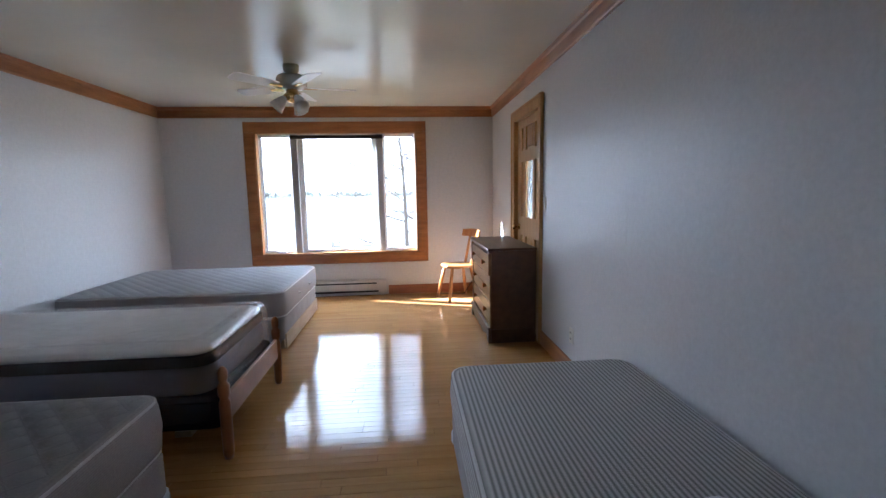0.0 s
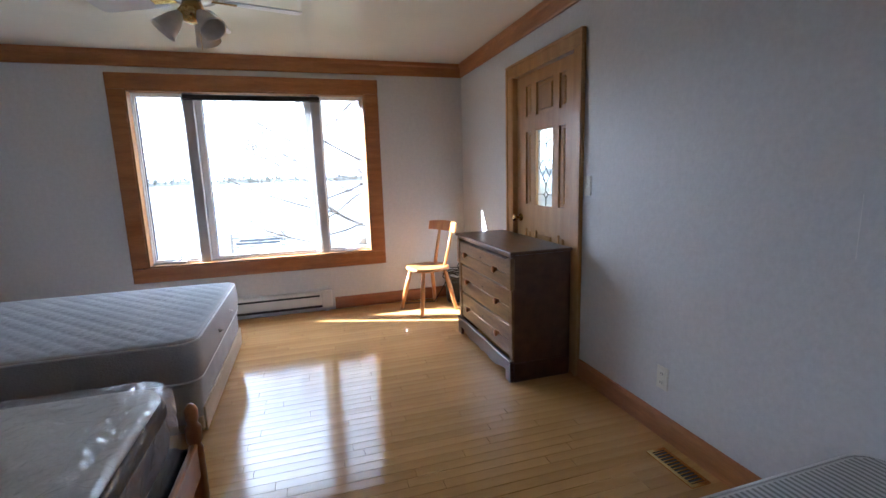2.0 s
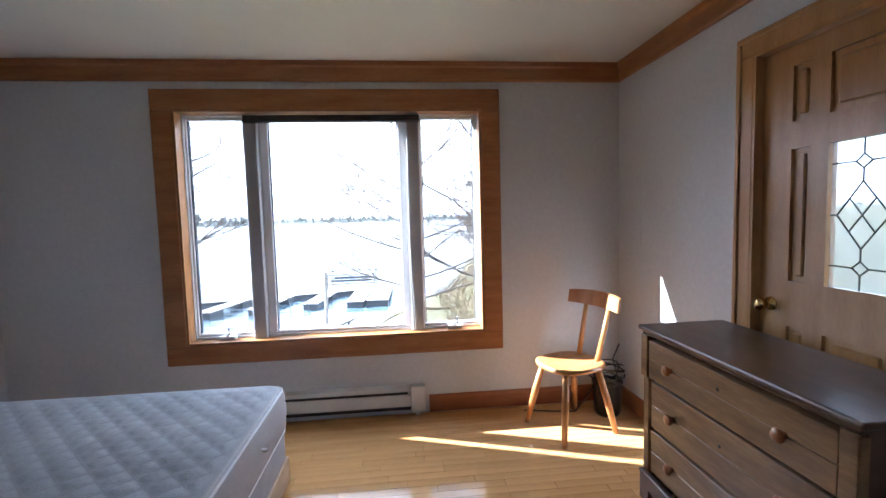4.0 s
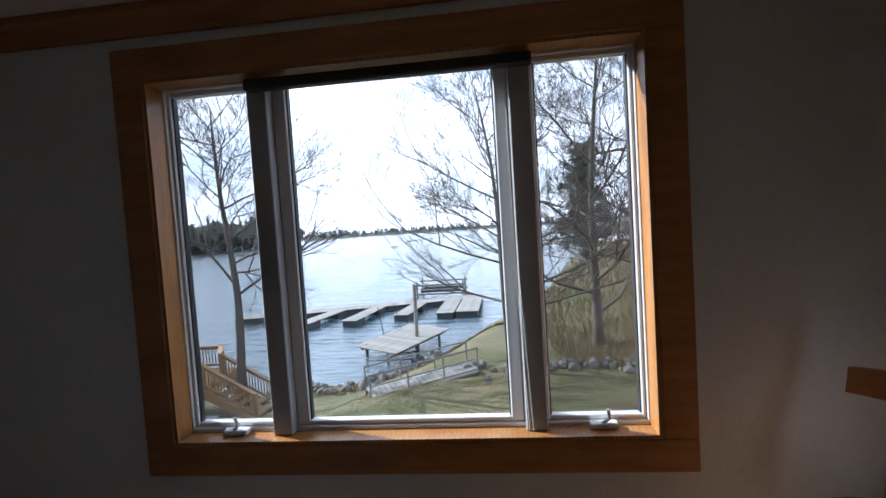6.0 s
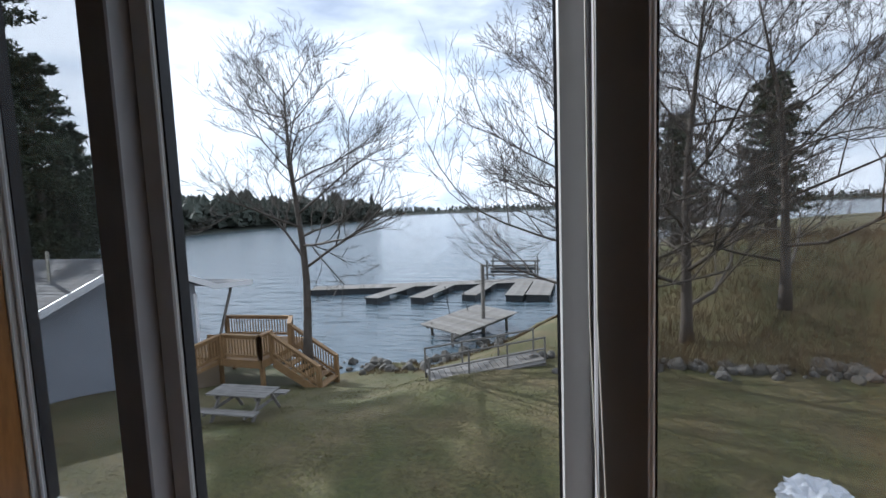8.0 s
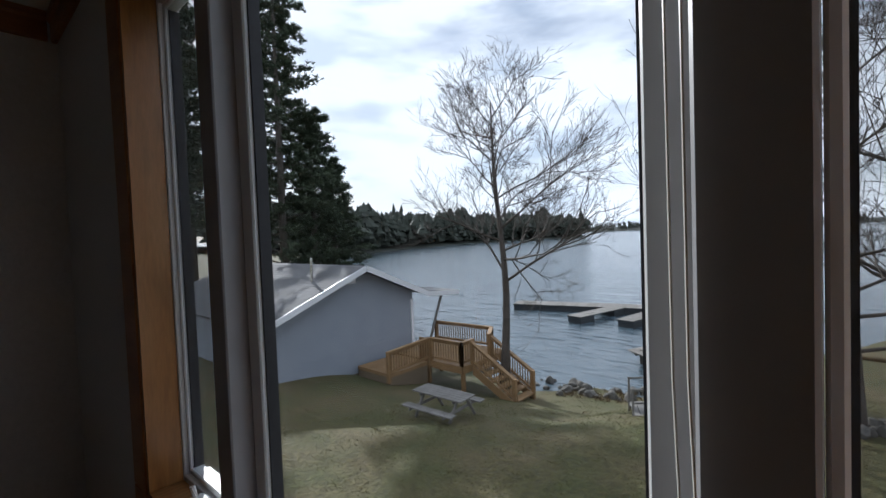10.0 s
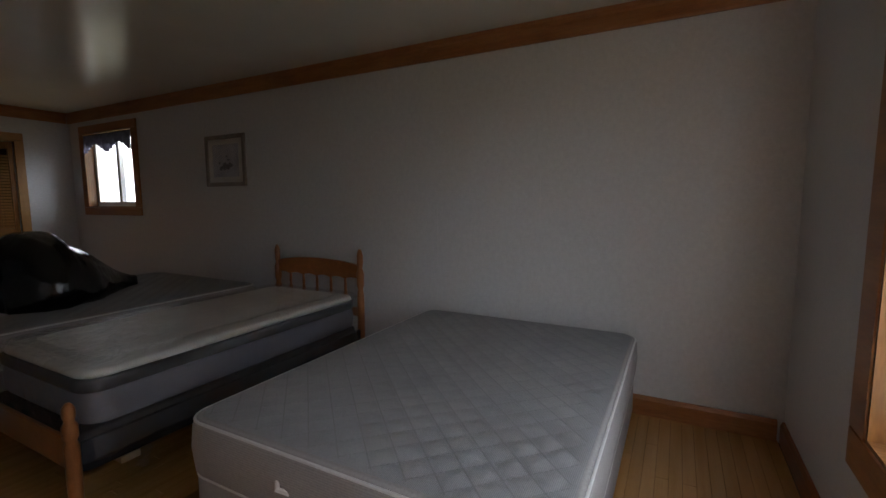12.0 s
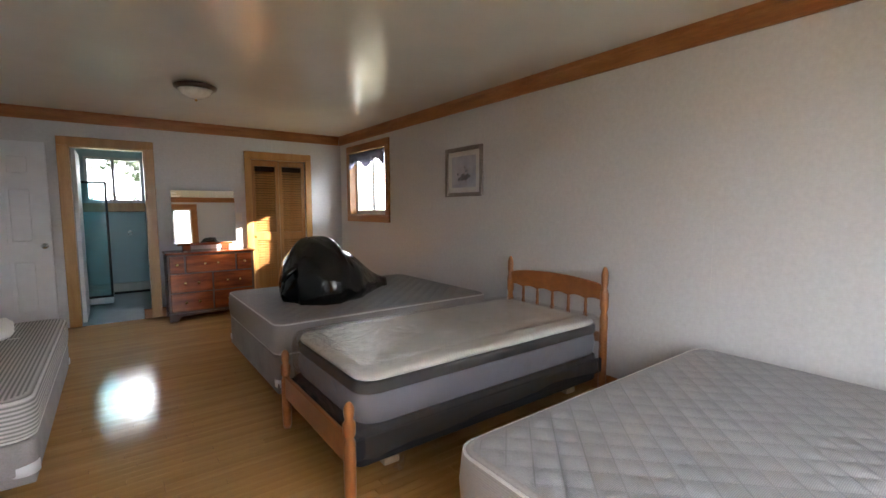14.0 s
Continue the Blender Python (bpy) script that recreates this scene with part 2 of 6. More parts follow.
M = dict(
    wall=material("wallpaper", (0.625, 0.625, 0.635), 0.42, spots=(0.67, 0.67, 0.68), scale=30, grain=0.06, bump=0.15, bump_scale=62, rough_vary=0.24, spec=0.65),
    ceiling=material("ceiling_paint", (0.72, 0.72, 0.66), 0.24, spots=(0.76, 0.76, 0.70), scale=2, bump=0.03, bump_scale=14, spec=0.6),
    outer=material("siding", (0.5, 0.5, 0.5), 0.7, grain=0.1),
    floor=material("maple_boards", (0.58, 0.335, 0.130), 0.10, spots=(0.48, 0.26, 0.092), scale=1.2, squeeze=(1, 14, 1), grain=0.10, bump=0.02, bump_scale=22, vary=0.14, spec=0.55, rough_vary=0.03),
    subfloor=material("subfloor", (0.06, 0.035, 0.02), 0.9, grain=0.2),
    pine=material("varnished_pine", (0.43, 0.215, 0.070), 0.32, spots=(0.36, 0.15, 0.04), scale=2.0, squeeze=(6, 6, 1), grain=0.18, bump_scale=24, bump=0.04, wave=(2.5, 7.0, 0.25, "X")),
    pine_flat=material("varnished_pine_trim", (0.46, 0.20, 0.065), 0.35, spots=(0.33, 0.125, 0.035), scale=2.2, squeeze=(1, 1, 7), grain=0.2, bump_scale=20, bump=0.04, vary=0.15),
    doorwood=material("door_pine", (0.58, 0.33, 0.125), 0.3, spots=(0.45, 0.23, 0.075), scale=2.5, squeeze=(5, 5, 0.8), grain=0.15, bump_scale=26, bump=0.03, vary=0.12),
    red_wood=material("red_brown_baseboard", (0.36, 0.135, 0.05), 0.35, spots=(0.27, 0.09, 0.03), scale=2.4, squeeze=(1, 1, 7), grain=0.2, bump_scale=20, bump=0.04),
    walnut=material("dark_stained_wood", (0.13, 0.062, 0.028), 0.3, spots=(0.075, 0.034, 0.016), scale=2.4, squeeze=(6, 1, 6), grain=0.25, bump_scale=22, bump=0.04),
    front=material("worn_drawer_wood", (0.31, 0.178, 0.075), 0.33, spots=(0.17, 0.085, 0.034), scale=2.6, squeeze=(6, 1, 7), grain=0.28, bump_scale=18, bump=0.05, vary=0.15),
    cherry=material("cherry_wood", (0.36, 0.095, 0.028), 0.22, spots=(0.15, 0.04, 0.015), scale=2.6, squeeze=(1, 6, 7), grain=0.2, bump_scale=18, bump=0.03, vary=0.15),
    chairwood=material("honey_wood", (0.52, 0.26, 0.085), 0.3, spots=(0.40, 0.17, 0.05), scale=4, squeeze=(1, 4, 1), grain=0.15, bump_scale=25, bump=0.03),
    bedwood=material("maple_stain", (0.40, 0.155, 0.046), 0.3, spots=(0.24, 0.085, 0.028), scale=3, squeeze=(5, 1, 1), grain=0.18, bump_scale=25, bump=0.03),
    brass=material("brass", (0.75, 0.52, 0.2), 0.18, 1.0, grain=0.05),
    chrome=material("steel", (0.7, 0.7, 0.7), 0.2, 1.0),
    vinyl=material("white_vinyl", (0.78, 0.79, 0.80), 0.35, grain=0.05, bump_scale=12),
    vinyl_dark=material("dark_seal", (0.03, 0.03, 0.035), 0.6, grain=0.2),
    # grey that holds the backlit shade of the window posts
    mull=material("mullion_backlit_grey", (0.40, 0.40, 0.42), 0.45, grain=0.08, bump_scale=10),
    white=material("white_paint", (0.78, 0.79, 0.82), 0.4, grain=0.06, bump_scale=9, bump=0.02),
    enamel=material("heater_enamel", (0.72, 0.71, 0.69), 0.35, spots=(0.64, 0.63, 0.60), scale=6, grain=0.04),
    plate=material("ivory_plate", (0.74, 0.72, 0.66), 0.35),
    black=material("black_plastic", (0.012, 0.012, 0.014), 0.35, grain=0.2),
    glass=clear("window_glass", gloss=0.03),
    screen=clear("fly_screen", cover=0.20, cover_colour=(0.22, 0.23, 0.24), gloss=0.0),
    hazy=clear("shower_glass", tint=(0.70, 0.88, 0.90), gloss=0.03, cover=0.12, cover_colour=(0.5, 0.7, 0.72)),
    obscure=clear("leaded_glass", tint=(0.93, 0.95, 0.96), gloss=0.03, cover=0.42, cover_colour=(0.75, 0.80, 0.82)),
    lead=material("lead_came", (0.12, 0.13, 0.13), 0.4, 0.8),
    lampglass=material("frosted_glass", (0.82, 0.80, 0.76), 0.2, spots=(0.70, 0.68, 0.62), scale=20),
    fanmetal=material("fan_enamel", (0.62, 0.58, 0.52), 0.25, 0.2, grain=0.05),
    mirror=material("mirror_silver", (0.92, 0.93, 0.93), 0.015, 1.0),
    mat_top=material("quilted_ticking", (0.41, 0.415, 0.43), 0.75, spots=(0.36, 0.365, 0.385), scale=6, grain=0.10, bump=0.3, bump_scale=180, wave=(62.0, 0.0, 0.22, "Y")),
    mat_side=material("mattress_side", (0.44, 0.42, 0.42), 0.8, spots=(0.44, 0.42, 0.42), scale=5, grain=0.15, bump=0.3, bump_scale=120, wave=(40.0, 0.0, 0.15, "Z")),
    stripe=material("striped_ticking", (0.66, 0.65, 0.64), 0.8, grain=0.12, bump=0.3, bump_scale=150, wave=(16.0, 0.0, 0.62, "X")),
    stripe_side=material("striped_ticking_side", (0.66, 0.65, 0.64), 0.8, grain=0.12, bump=0.3, bump_scale=150, wave=(16.0, 0.0, 0.62, "Z")),
    piping=material("piping", (0.72, 0.72, 0.72), 0.7, grain=0.1),
    boxcloth=material("box_spring_cloth", (0.40, 0.38, 0.38), 0.85, spots=(0.34, 0.32, 0.32), scale=7, grain=0.15, bump=0.2, bump_scale=140),
    rawwood=material("raw_pine_frame", (0.56, 0.44, 0.30), 0.6, spots=(0.46, 0.34, 0.21), scale=3, squeeze=(5, 1, 5), grain=0.15),
    # grey for the stitches and for the shade sunk in the quilt seams
    seam_shade=material("stitch_and_seam_shade", (0.30, 0.30, 0.315), 0.85, grain=0.1),
    knit=material("white_knit", (0.66, 0.65, 0.62), 0.85, spots=(0.59, 0.58, 0.55), scale=4, grain=0.08, bump=0.2, bump_scale=110),
    band=material("charcoal_band", (0.015, 0.015, 0.017), 0.7, grain=0.2),
    greycloth=material("grey_side_cloth", (0.20, 0.20, 0.24), 0.8, grain=0.15, bump=0.2, bump_scale=120),
    blackcloth=material("black_dust_cloth", (0.012, 0.012, 0.016), 0.8, grain=0.3),
    plastic=clear("plastic_wrap", gloss=0.065, rough=0.03, cover=0.025, cover_colour=(0.85, 0.85, 0.87), wrinkle=0.7, wscale=13.0),
    bag=material("black_bin_bag", (0.006, 0.006, 0.007), 0.14, grain=0.2, bump=1.0, bump_scale=9, spec=0.6),
    linen=material("white_linen", (0.80, 0.79, 0.77), 0.8, grain=0.05, bump=0.15, bump_scale=30),
    print=material("faded_print", (0.60, 0.61, 0.68), 0.5, spots=(0.44, 0.45, 0.56), scale=7, grain=0.1),
    paper=material("picture_mat", (0.74, 0.73, 0.72), 0.6, grain=0.05),
    pewter=material("grey_picture_frame", (0.24, 0.21, 0.20), 0.35, 0.3, spots=(0.34, 0.30, 0.27), scale=20),
    aqua=material("aqua_bath_wall", (0.50, 0.64, 0.68), 0.5, grain=0.06),
    bathfloor=material("bath_vinyl", (0.42, 0.48, 0.54), 0.4, spots=(0.36, 0.42, 0.48), scale=5, grain=0.1),
    curtain=material("grey_valance", (0.22, 0.22, 0.28), 0.8, spots=(0.12, 0.12, 0.16), scale=14, grain=0.2),
    grass=material("spring_lawn", (0.076, 0.080, 0.020), 0.9, spots=(0.140, 0.108, 0.046), scale=0.8, grain=0.6, bump=0.8, bump_scale=14, dist=0.05),
    blade=material("grass_blades", (0.125, 0.128, 0.034), 0.8, vary=0.45, spots=(0.16, 0.125, 0.052), scale=1.2),
    lake=material("lake_water", (0.060, 0.085, 0.105), 0.14, spots=(0.075, 0.100, 0.120), scale=0.03, spec=0.5, squeeze=(0.35, 1.0, 1.0), bump=1.0, bump_scale=1.1, dist=0.34),
    shed_side=material("grey_siding", (0.30, 0.325, 0.375), 0.7, spots=(0.27, 0.295, 0.345), scale=2, grain=0.08),
    shingle=material("grey_shingles", (0.20, 0.20, 0.21), 0.85, spots=(0.13, 0.13, 0.14), scale=1.2, grain=0.3, bump_scale=20, vary=0.25),
    cedar=material("treated_lumber", (0.33, 0.205, 0.095), 0.65, spots=(0.24, 0.14, 0.06), scale=3, grain=0.15, vary=0.15),
    grey_wood=material("weathered_planks", (0.26, 0.245, 0.23), 0.85, spots=(0.17, 0.16, 0.15), scale=3, grain=0.25, vary=0.3),
    float_dark=material("dock_float", (0.05, 0.055, 0.06), 0.7, grain=0.3),
    bark=material("grey_bark", (0.12, 0.10, 0.085), 0.9, spots=(0.075, 0.062, 0.05), scale=6, grain=0.4, bump=0.8, bump_scale=30),
    needle=material("pine_needles", (0.072, 0.098, 0.050), 0.75, vary=0.55, spots=(0.025, 0.045, 0.018), scale=1.5),
    spruce=material("dark_spruce", (0.042, 0.052, 0.038), 0.8, vary=0.5),
    brush=material("dry_brush", (0.20, 0.14, 0.075), 0.9, vary=0.4),
    rock=material("shore_rock", (0.15, 0.14, 0.125), 0.85, spots=(0.09, 0.085, 0.078), scale=5, grain=0.3, vary=0.35, bump=0.4, bump_scale=16),
    earth=material("packed_earth", (0.22, 0.17, 0.115), 0.9, spots=(0.16, 0.12, 0.08), scale=1.5, grain=0.3),
    tarp=material("white_tarp", (0.72, 0.74, 0.78), 0.5, spots=(0.55, 0.57, 0.62), scale=6, bump=0.5, bump_scale=8),
)
# ---- building helpers ----
def part(name, bm, mat, parent=None, label="", smooth=False, m=None):
    """Links a bmesh as one mesh object, under a thing or a part if one is given."""
    me = bpy.data.meshes.new(name)
    bm.to_mesh(me)
    bm.free()
    for mm in (mat if isinstance(mat, (list, tuple)) else [mat]):
        me.materials.append(mm)
    if smooth:
        me.polygons.foreach_set("use_smooth", [True] * len(me.polygons))
    ob = new(name, me)
    if parent:
        ob.parent = parent
    if m is not None:
        ob.matrix_basis = m
    if label:
        ob["label"] = label
    return ob


def thing(name, label, category, m=None, group="", kind=""):
    ob = new(name)
    ob.empty_display_size = 0.1
    if m is not None:
        ob.matrix_basis = m
    return tagged(ob, label, category, group, kind)


def setting(ob, label, category):
    return tagged(ob, label, category, kind="structure")


def add_box(bm, x0, x1, y0, y1, z0, z1, bevel=0.0, seg=1):
    v = [bm.verts.new(p) for p in ((x0, y0, z0), (x1, y0, z0), (x1, y1, z0), (x0, y1, z0), (x0, y0, z1), (x1, y0, z1), (x1, y1, z1), (x0, y1, z1))]
    fs = [bm.faces.new([v[i] for i in q]) for q in ((3, 2, 1, 0), (4, 5, 6, 7), (0, 1, 5, 4), (1, 2, 6, 5), (2, 3, 7, 6), (3, 0, 4, 7))]
    if bevel:
        es = list({e for f in fs for e in f.edges})
        bmesh.ops.bevel(bm, geom=es, offset=bevel, segments=seg, affect="EDGES", profile=0.5)
    return bm


def box(x0, x1, y0, y1, z0, z1, bevel=0.0, seg=1):
    return add_box(bmesh.new(), min(x0, x1), max(x0, x1), min(y0, y1), max(y0, y1), min(z0, z1), max(z0, z1), bevel, seg)


def add_tube(bm, path, radii, sides=8, cap=True):
    """A tube through points, with a radius at each."""
    rings, path = [], [Vector(p) for p in path]
    for i, p in enumerate(path):
        d = (path[min(i + 1, len(path) - 1)] - path[max(i - 1, 0)]).normalized()
        side = d.cross(Vector((0.13, 0.31, 0.94))).normalized()
        if side.length < 0.1:
            side = d.cross(Vector((1, 0, 0))).normalized()
        up = side.cross(d)
        r = radii[i] if isinstance(radii, (list, tuple)) else radii
        rings.append([bm.verts.new(p + (side * math.cos(a) + up * math.sin(a)) * r) for a in (2 * math.pi * k / sides for k in range(sides))])
    for a, b in zip(rings, rings[1:]):
        for k in range(sides):
            bm.faces.new((a[k], a[(k + 1) % sides], b[(k + 1) % sides], b[k]))
    if cap:
        bm.faces.new(rings[0][::-1])
        bm.faces.new(rings[-1])
    return bm


def tube(path, radii, sides=8, cap=True):
    return add_tube(bmesh.new(), path, radii, sides, cap)


def lathe(profile, sides=20, start=None):
    """A turned shape about z from (radius, height) pairs."""
    bm, rings = start or bmesh.new(), []
    for r, z in profile:
        rings.append([bm.verts.new((r * math.cos(a), r * math.sin(a), z)) for a in (2 * math.pi * k / sides for k in range(sides))])
    for a, b in zip(rings, rings[1:]):
        for k in range(sides):
            bm.faces.new((a[k], a[(k + 1) % sides], b[(k + 1) % sides], b[k]))
    bm.faces.new(rings[0][::-1])
    bm.faces.new(rings[-1])
    return bm


def prism(outline, depth, axis="y"):
    """A flat outline of (a, z) pairs pushed through a depth along an axis, from 0."""
    bm = bmesh.new()
    put = {"y": lambda a, z, d: (a, d, z), "x": lambda a, z, d: (d, a, z), "z": lambda a, z, d: (a, z, d)}[axis]
    front, back = [[bm.verts.new(put(a, z, d)) for a, z in outline] for d in (0, depth)]
    bm.faces.new(front)
    bm.faces.new(back[::-1])
    for k in range(len(outline)):
        bm.faces.new((front[k - 1], front[k], back[k], back[k - 1]))
    bmesh.ops.recalc_face_normals(bm, faces=bm.faces)
    return bm


def wall_with(axis, at, thick, a0, a1, z0, z1, holes):
    """A wall across axis, from at to at + thick, with rectangular holes (a0, a1, z0, z1) that go through it."""
    bm = bmesh.new()
    xs = sorted({a0, a1, *(h[0] for h in holes), *(h[1] for h in holes)})
    zs = sorted({z0, z1, *(h[2] for h in holes), *(h[3] for h in holes)})
    solid = {}
    for i in range(len(xs) - 1):
        for k in range(len(zs) - 1):
            cx, cz = (xs[i] + xs[i + 1]) / 2, (zs[k] + zs[k + 1]) / 2
            solid[i, k] = not any(h[0] < cx < h[1] and h[2] < cz < h[3] for h in holes)
    verts = {}

    def v(i, k, d):
        if (i, k, d) not in verts:
            p = (at + d * thick, xs[i], zs[k]) if axis == "x" else (xs[i], at + d * thick, zs[k])
            verts[i, k, d] = bm.verts.new(p)
        return verts[i, k, d]

    for (i, k), s in solid.items():
        if not s:
            continue
        for d in (0, 1):
            bm.faces.new([v(i, k, d), v(i + 1, k, d), v(i + 1, k + 1, d), v(i, k + 1, d)])
        for di, dk, q in ((-1, 0, ((0, 0), (0, 1))), (1, 0, ((1, 0), (1, 1))), (0, -1, ((0, 0), (1, 0))), (0, 1, ((0, 1), (1, 1)))):
            if not solid.get((i + di, k + dk), False):
                (p0, q0), (p1, q1) = q
                bm.faces.new([v(i + p0, k + q0, 0), v(i + p1, k + q1, 0), v(i + p1, k + q1, 1), v(i + p0, k + q0, 1)])
    bmesh.ops.recalc_face_normals(bm, faces=bm.faces)
    return bm


# ---- the room ----
LEFT, BACK, CEIL, TH = -4.13, -7.40, 2.41, 0.14
WX0, WX1, WZ0, WZ1 = -3.000, -1.000, 0.56, 2.10      # the large window's opening
DY0, DY1, DTOP = -2.080, -1.225, 2.036               # the panelled door's opening
LY0, LY1, LZ0, LZ1 = -7.05, -5.985, 1.24, 2.135        # the small window's opening
BX0, BX1, BTOP = -1.635, -0.935, 2.032                  # doorway to the bathroom
CX0, CX1, CTOP = -3.570, -2.835, 2.018                  # closet doors

setting(part("wall_north", wall_with("y", 0, TH, LEFT - TH, 0.6 + TH, -0.02, CEIL + 0.1, [(WX0, WX1, WZ0, WZ1)]), M["wall"]), "pale grey textured wallpaper on the window wall", "wall")
setting(part("wall_west", wall_with("x", LEFT, -TH, BACK - TH, 0, -0.02, CEIL + 0.1, [(LY0, LY1, LZ0, LZ1)]), M["wall"]), "pale textured wallpaper wall with a small window", "wall")
setting(part("wall_east", wall_with("x", 0, TH, -6.20, 0, -0.02, CEIL + 0.1, [(DY0, DY1, -0.02, DTOP)]), M["wall"]), "pale grey textured wallpaper wall behind the dresser", "wall")
setting(part("wall_south", wall_with("y", BACK, -TH, LEFT - TH, 0.6 + TH, -0.02, CEIL + 0.1, [(BX0, BX1, -0.02, BTOP), (CX0, CX1, -0.02, CTOP)]), M["wall"]), "pale wallpaper end wall with two doorways", "wall")
setting(part("wall_alcove", wall_with("x", 0.6, TH, BACK, -6.20, -0.02, CEIL + 0.1, []), M["wall"]), "pale wallpaper wall of the entry alcove", "wall")
setting(part("wall_alcove_return", wall_with("y", -6.20, 0.15, TH, 0.6 + TH, -0.02, CEIL + 0.1, []), M["wall"]), "pale wallpaper return of the entry alcove", "wall")
setting(part("ceiling", box(LEFT - TH, 0.8, BACK - 2.4, TH, CEIL, CEIL + 0.12), M["ceiling"]), "glossy cream-white painted ceiling", "ceiling")
setting(part("roof_slab", box(LEFT - 1.0, 1.6, BACK - 3.0, 0.40, CEIL + 0.30, CEIL + 0.42), M["shingle"]), "shingled roof slab with an overhanging eave", "roof")
floor = setting(part("floor", box(LEFT - TH, 0.8, BACK, TH, -0.12, -0.012), M["subfloor"]), "honey-coloured narrow maple strip floor, varnished glossy", "floor")
setting(part("ground_storey", box(LEFT - TH, 0.8, BACK - 2.4, TH, -6.0, -0.13), M["outer"]), "siding of the storey below", "wall")


def strip_along(name, length, profile, mat, m, label, cat="trim"):
    """A moulding: an outline (out, up) swept along its own x from 0."""
    bm = bmesh.new()
    ends = [[bm.verts.new((x, -o, z)) for o, z in profile] for x in (0, length)]
    for k in range(len(profile)):
        bm.faces.new((ends[0][k - 1], ends[0][k], ends[1][k], ends[1][k - 1]))
    bm.faces.new(ends[0])
    bm.faces.new(ends[1][::-1])
    bmesh.ops.recalc_face_normals(bm, faces=bm.faces)
    return setting(part(name, bm, mat, m=m), label, cat)


CROWN = [(0, 0), (0.016, 0), (0.022, 0.012), (0.022, 0.085), (0.034, 0.098), (0.034, 0.128), (0, 0.128)]
BASE = [(0, 0), (0.018, 0), (0.018, 0.095), (0.010, 0.115), (0, 0.118)]
ZT = CEIL - 0.1285
strip_along("crown_trim", -LEFT, CROWN, M["pine_flat"], pose(LEFT, -0.001, ZT), "reddish pine crown moulding above the window")
strip_along("crown_trim", -BACK - 0.036, CROWN, M["pine_flat"], pose(LEFT + 0.001, BACK, ZT, 0, 0, 90) @ pose(0, 0, 0), "pine crown moulding with knots along the long wall")
strip_along("crown_trim", 6.19 - 0.036, CROWN, M["pine_flat"], pose(-0.001, -0.036, ZT, 0, 0, -90), "pine crown moulding above the panelled door")
strip_along("crown_trim", 0.6 - LEFT - 0.036, CROWN, M["pine_flat"], pose(0.6, BACK + 0.001, ZT, 0, 0, 180), "pine crown moulding on the end wall")
strip_along("baseboard", 1.40, BASE, M["red_wood"], pose(-1.405, -0.001, 0), "red-brown wooden baseboard beside the heater", "baseboard")
strip_along("baseboard", 0.95, BASE, M["red_wood"], pose(LEFT + 0.02, -0.001, 0), "red-brown wooden baseboard in the corner", "baseboard")
strip_along("baseboard", 1.04, BASE, M["pine_flat"], pose(-0.001, -0.02, 0, 0, 0, -90), "pine baseboard behind the chair", "baseboard")
strip_along("baseboard", 4.00, BASE, M["pine_flat"], pose(-0.001, -2.172, 0, 0, 0, -90), "light pine baseboard along the wallpapered wall", "baseboard")
strip_along("baseboard", -BACK - 0.03, BASE, M["pine_flat"], pose(LEFT + 0.001, BACK, 0, 0, 0, 90), "light pine baseboard behind the beds", "baseboard")
strip_along("baseboard", 1.0, BASE, M["pine_flat"], pose(-1.54, BACK + 0.001, 0, 0, 0, 180), "pine baseboard on the end wall", "baseboard")


def casing(parent, axis, at, a0, a1, z0, z1, w, out, mat, sill=True):
    """Flat boards round an opening; out is how far they stand off the wall (signed)."""
    lo, hi = sorted((at, at + out))
    def b(n, p0, p1, q0, q1):
        bm = box(lo, hi, p0, p1, q0, q1, 0.004) if axis == "x" else box(p0, p1, lo, hi, q0, q1, 0.004)
        part(n, bm, mat, parent)
    b("casing_head", a0 - w, a1 + w, z1, z1 + w)
    b("casing_side", a0 - w, a0, z0, z1 - 0.001)
    b("casing_side", a1, a1 + w, z0, z1 - 0.001)
    if sill:
        b("casing_foot", a0 - w, a1 + w, z0 - w, z0 - 0.001)


# large window
win = thing("window_1", "large triple window with white vinyl sashes and pine casing", "window", kind="structure")
casing(win, "y", -0.001, WX0, WX1, WZ0, WZ1, 0.130, -0.024, M["pine_flat"])
JD = 0.075
part("jamb", box(WX0, WX0 + 0.014, -0.02, JD, WZ0, WZ1), M["pine"], win)
part("jamb", box(WX1 - 0.014, WX1, -0.02, JD, WZ0, WZ1), M["pine"], win)
part("jamb_head", box(WX0 + 0.014, WX1 - 0.014, -0.02, JD, WZ1 - 0.014, WZ1), M["pine"], win)
part("stool", box(WX0 + 0.014, WX1 - 0.014, -0.02, JD, WZ0, WZ0 + 0.014), M["pine"], win)
FX0, FX1, FZ0, FZ1 = WX0 + 0.0, WX1 - 0.0, WZ0, WZ1
fr = bmesh.new()
for q in ((FX0, FX0 + 0.022, FZ0, FZ1), (FX1 - 0.022, FX1, FZ0, FZ1), (FX0 + 0.022, FX1 - 0.022, FZ1 - 0.024, FZ1), (FX0 + 0.022, FX1 - 0.022, FZ0, FZ0 + 0.032)):
    add_box(fr, q[0], q[1], JD + 0.001, JD + 0.062, q[2], q[3], 0.003)
part("window_frame", fr, M["vinyl"], win)
# posts between the sashes, their shade against the bright glass put into the grey
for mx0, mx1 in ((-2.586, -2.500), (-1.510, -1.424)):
    part("mullion", box(mx0, mx1, 0.035, 0.115, FZ0 + 0.0145, FZ1 - 0.0145, 0.004), M["mull"], win, "mullion post coloured grey for its backlit shade")
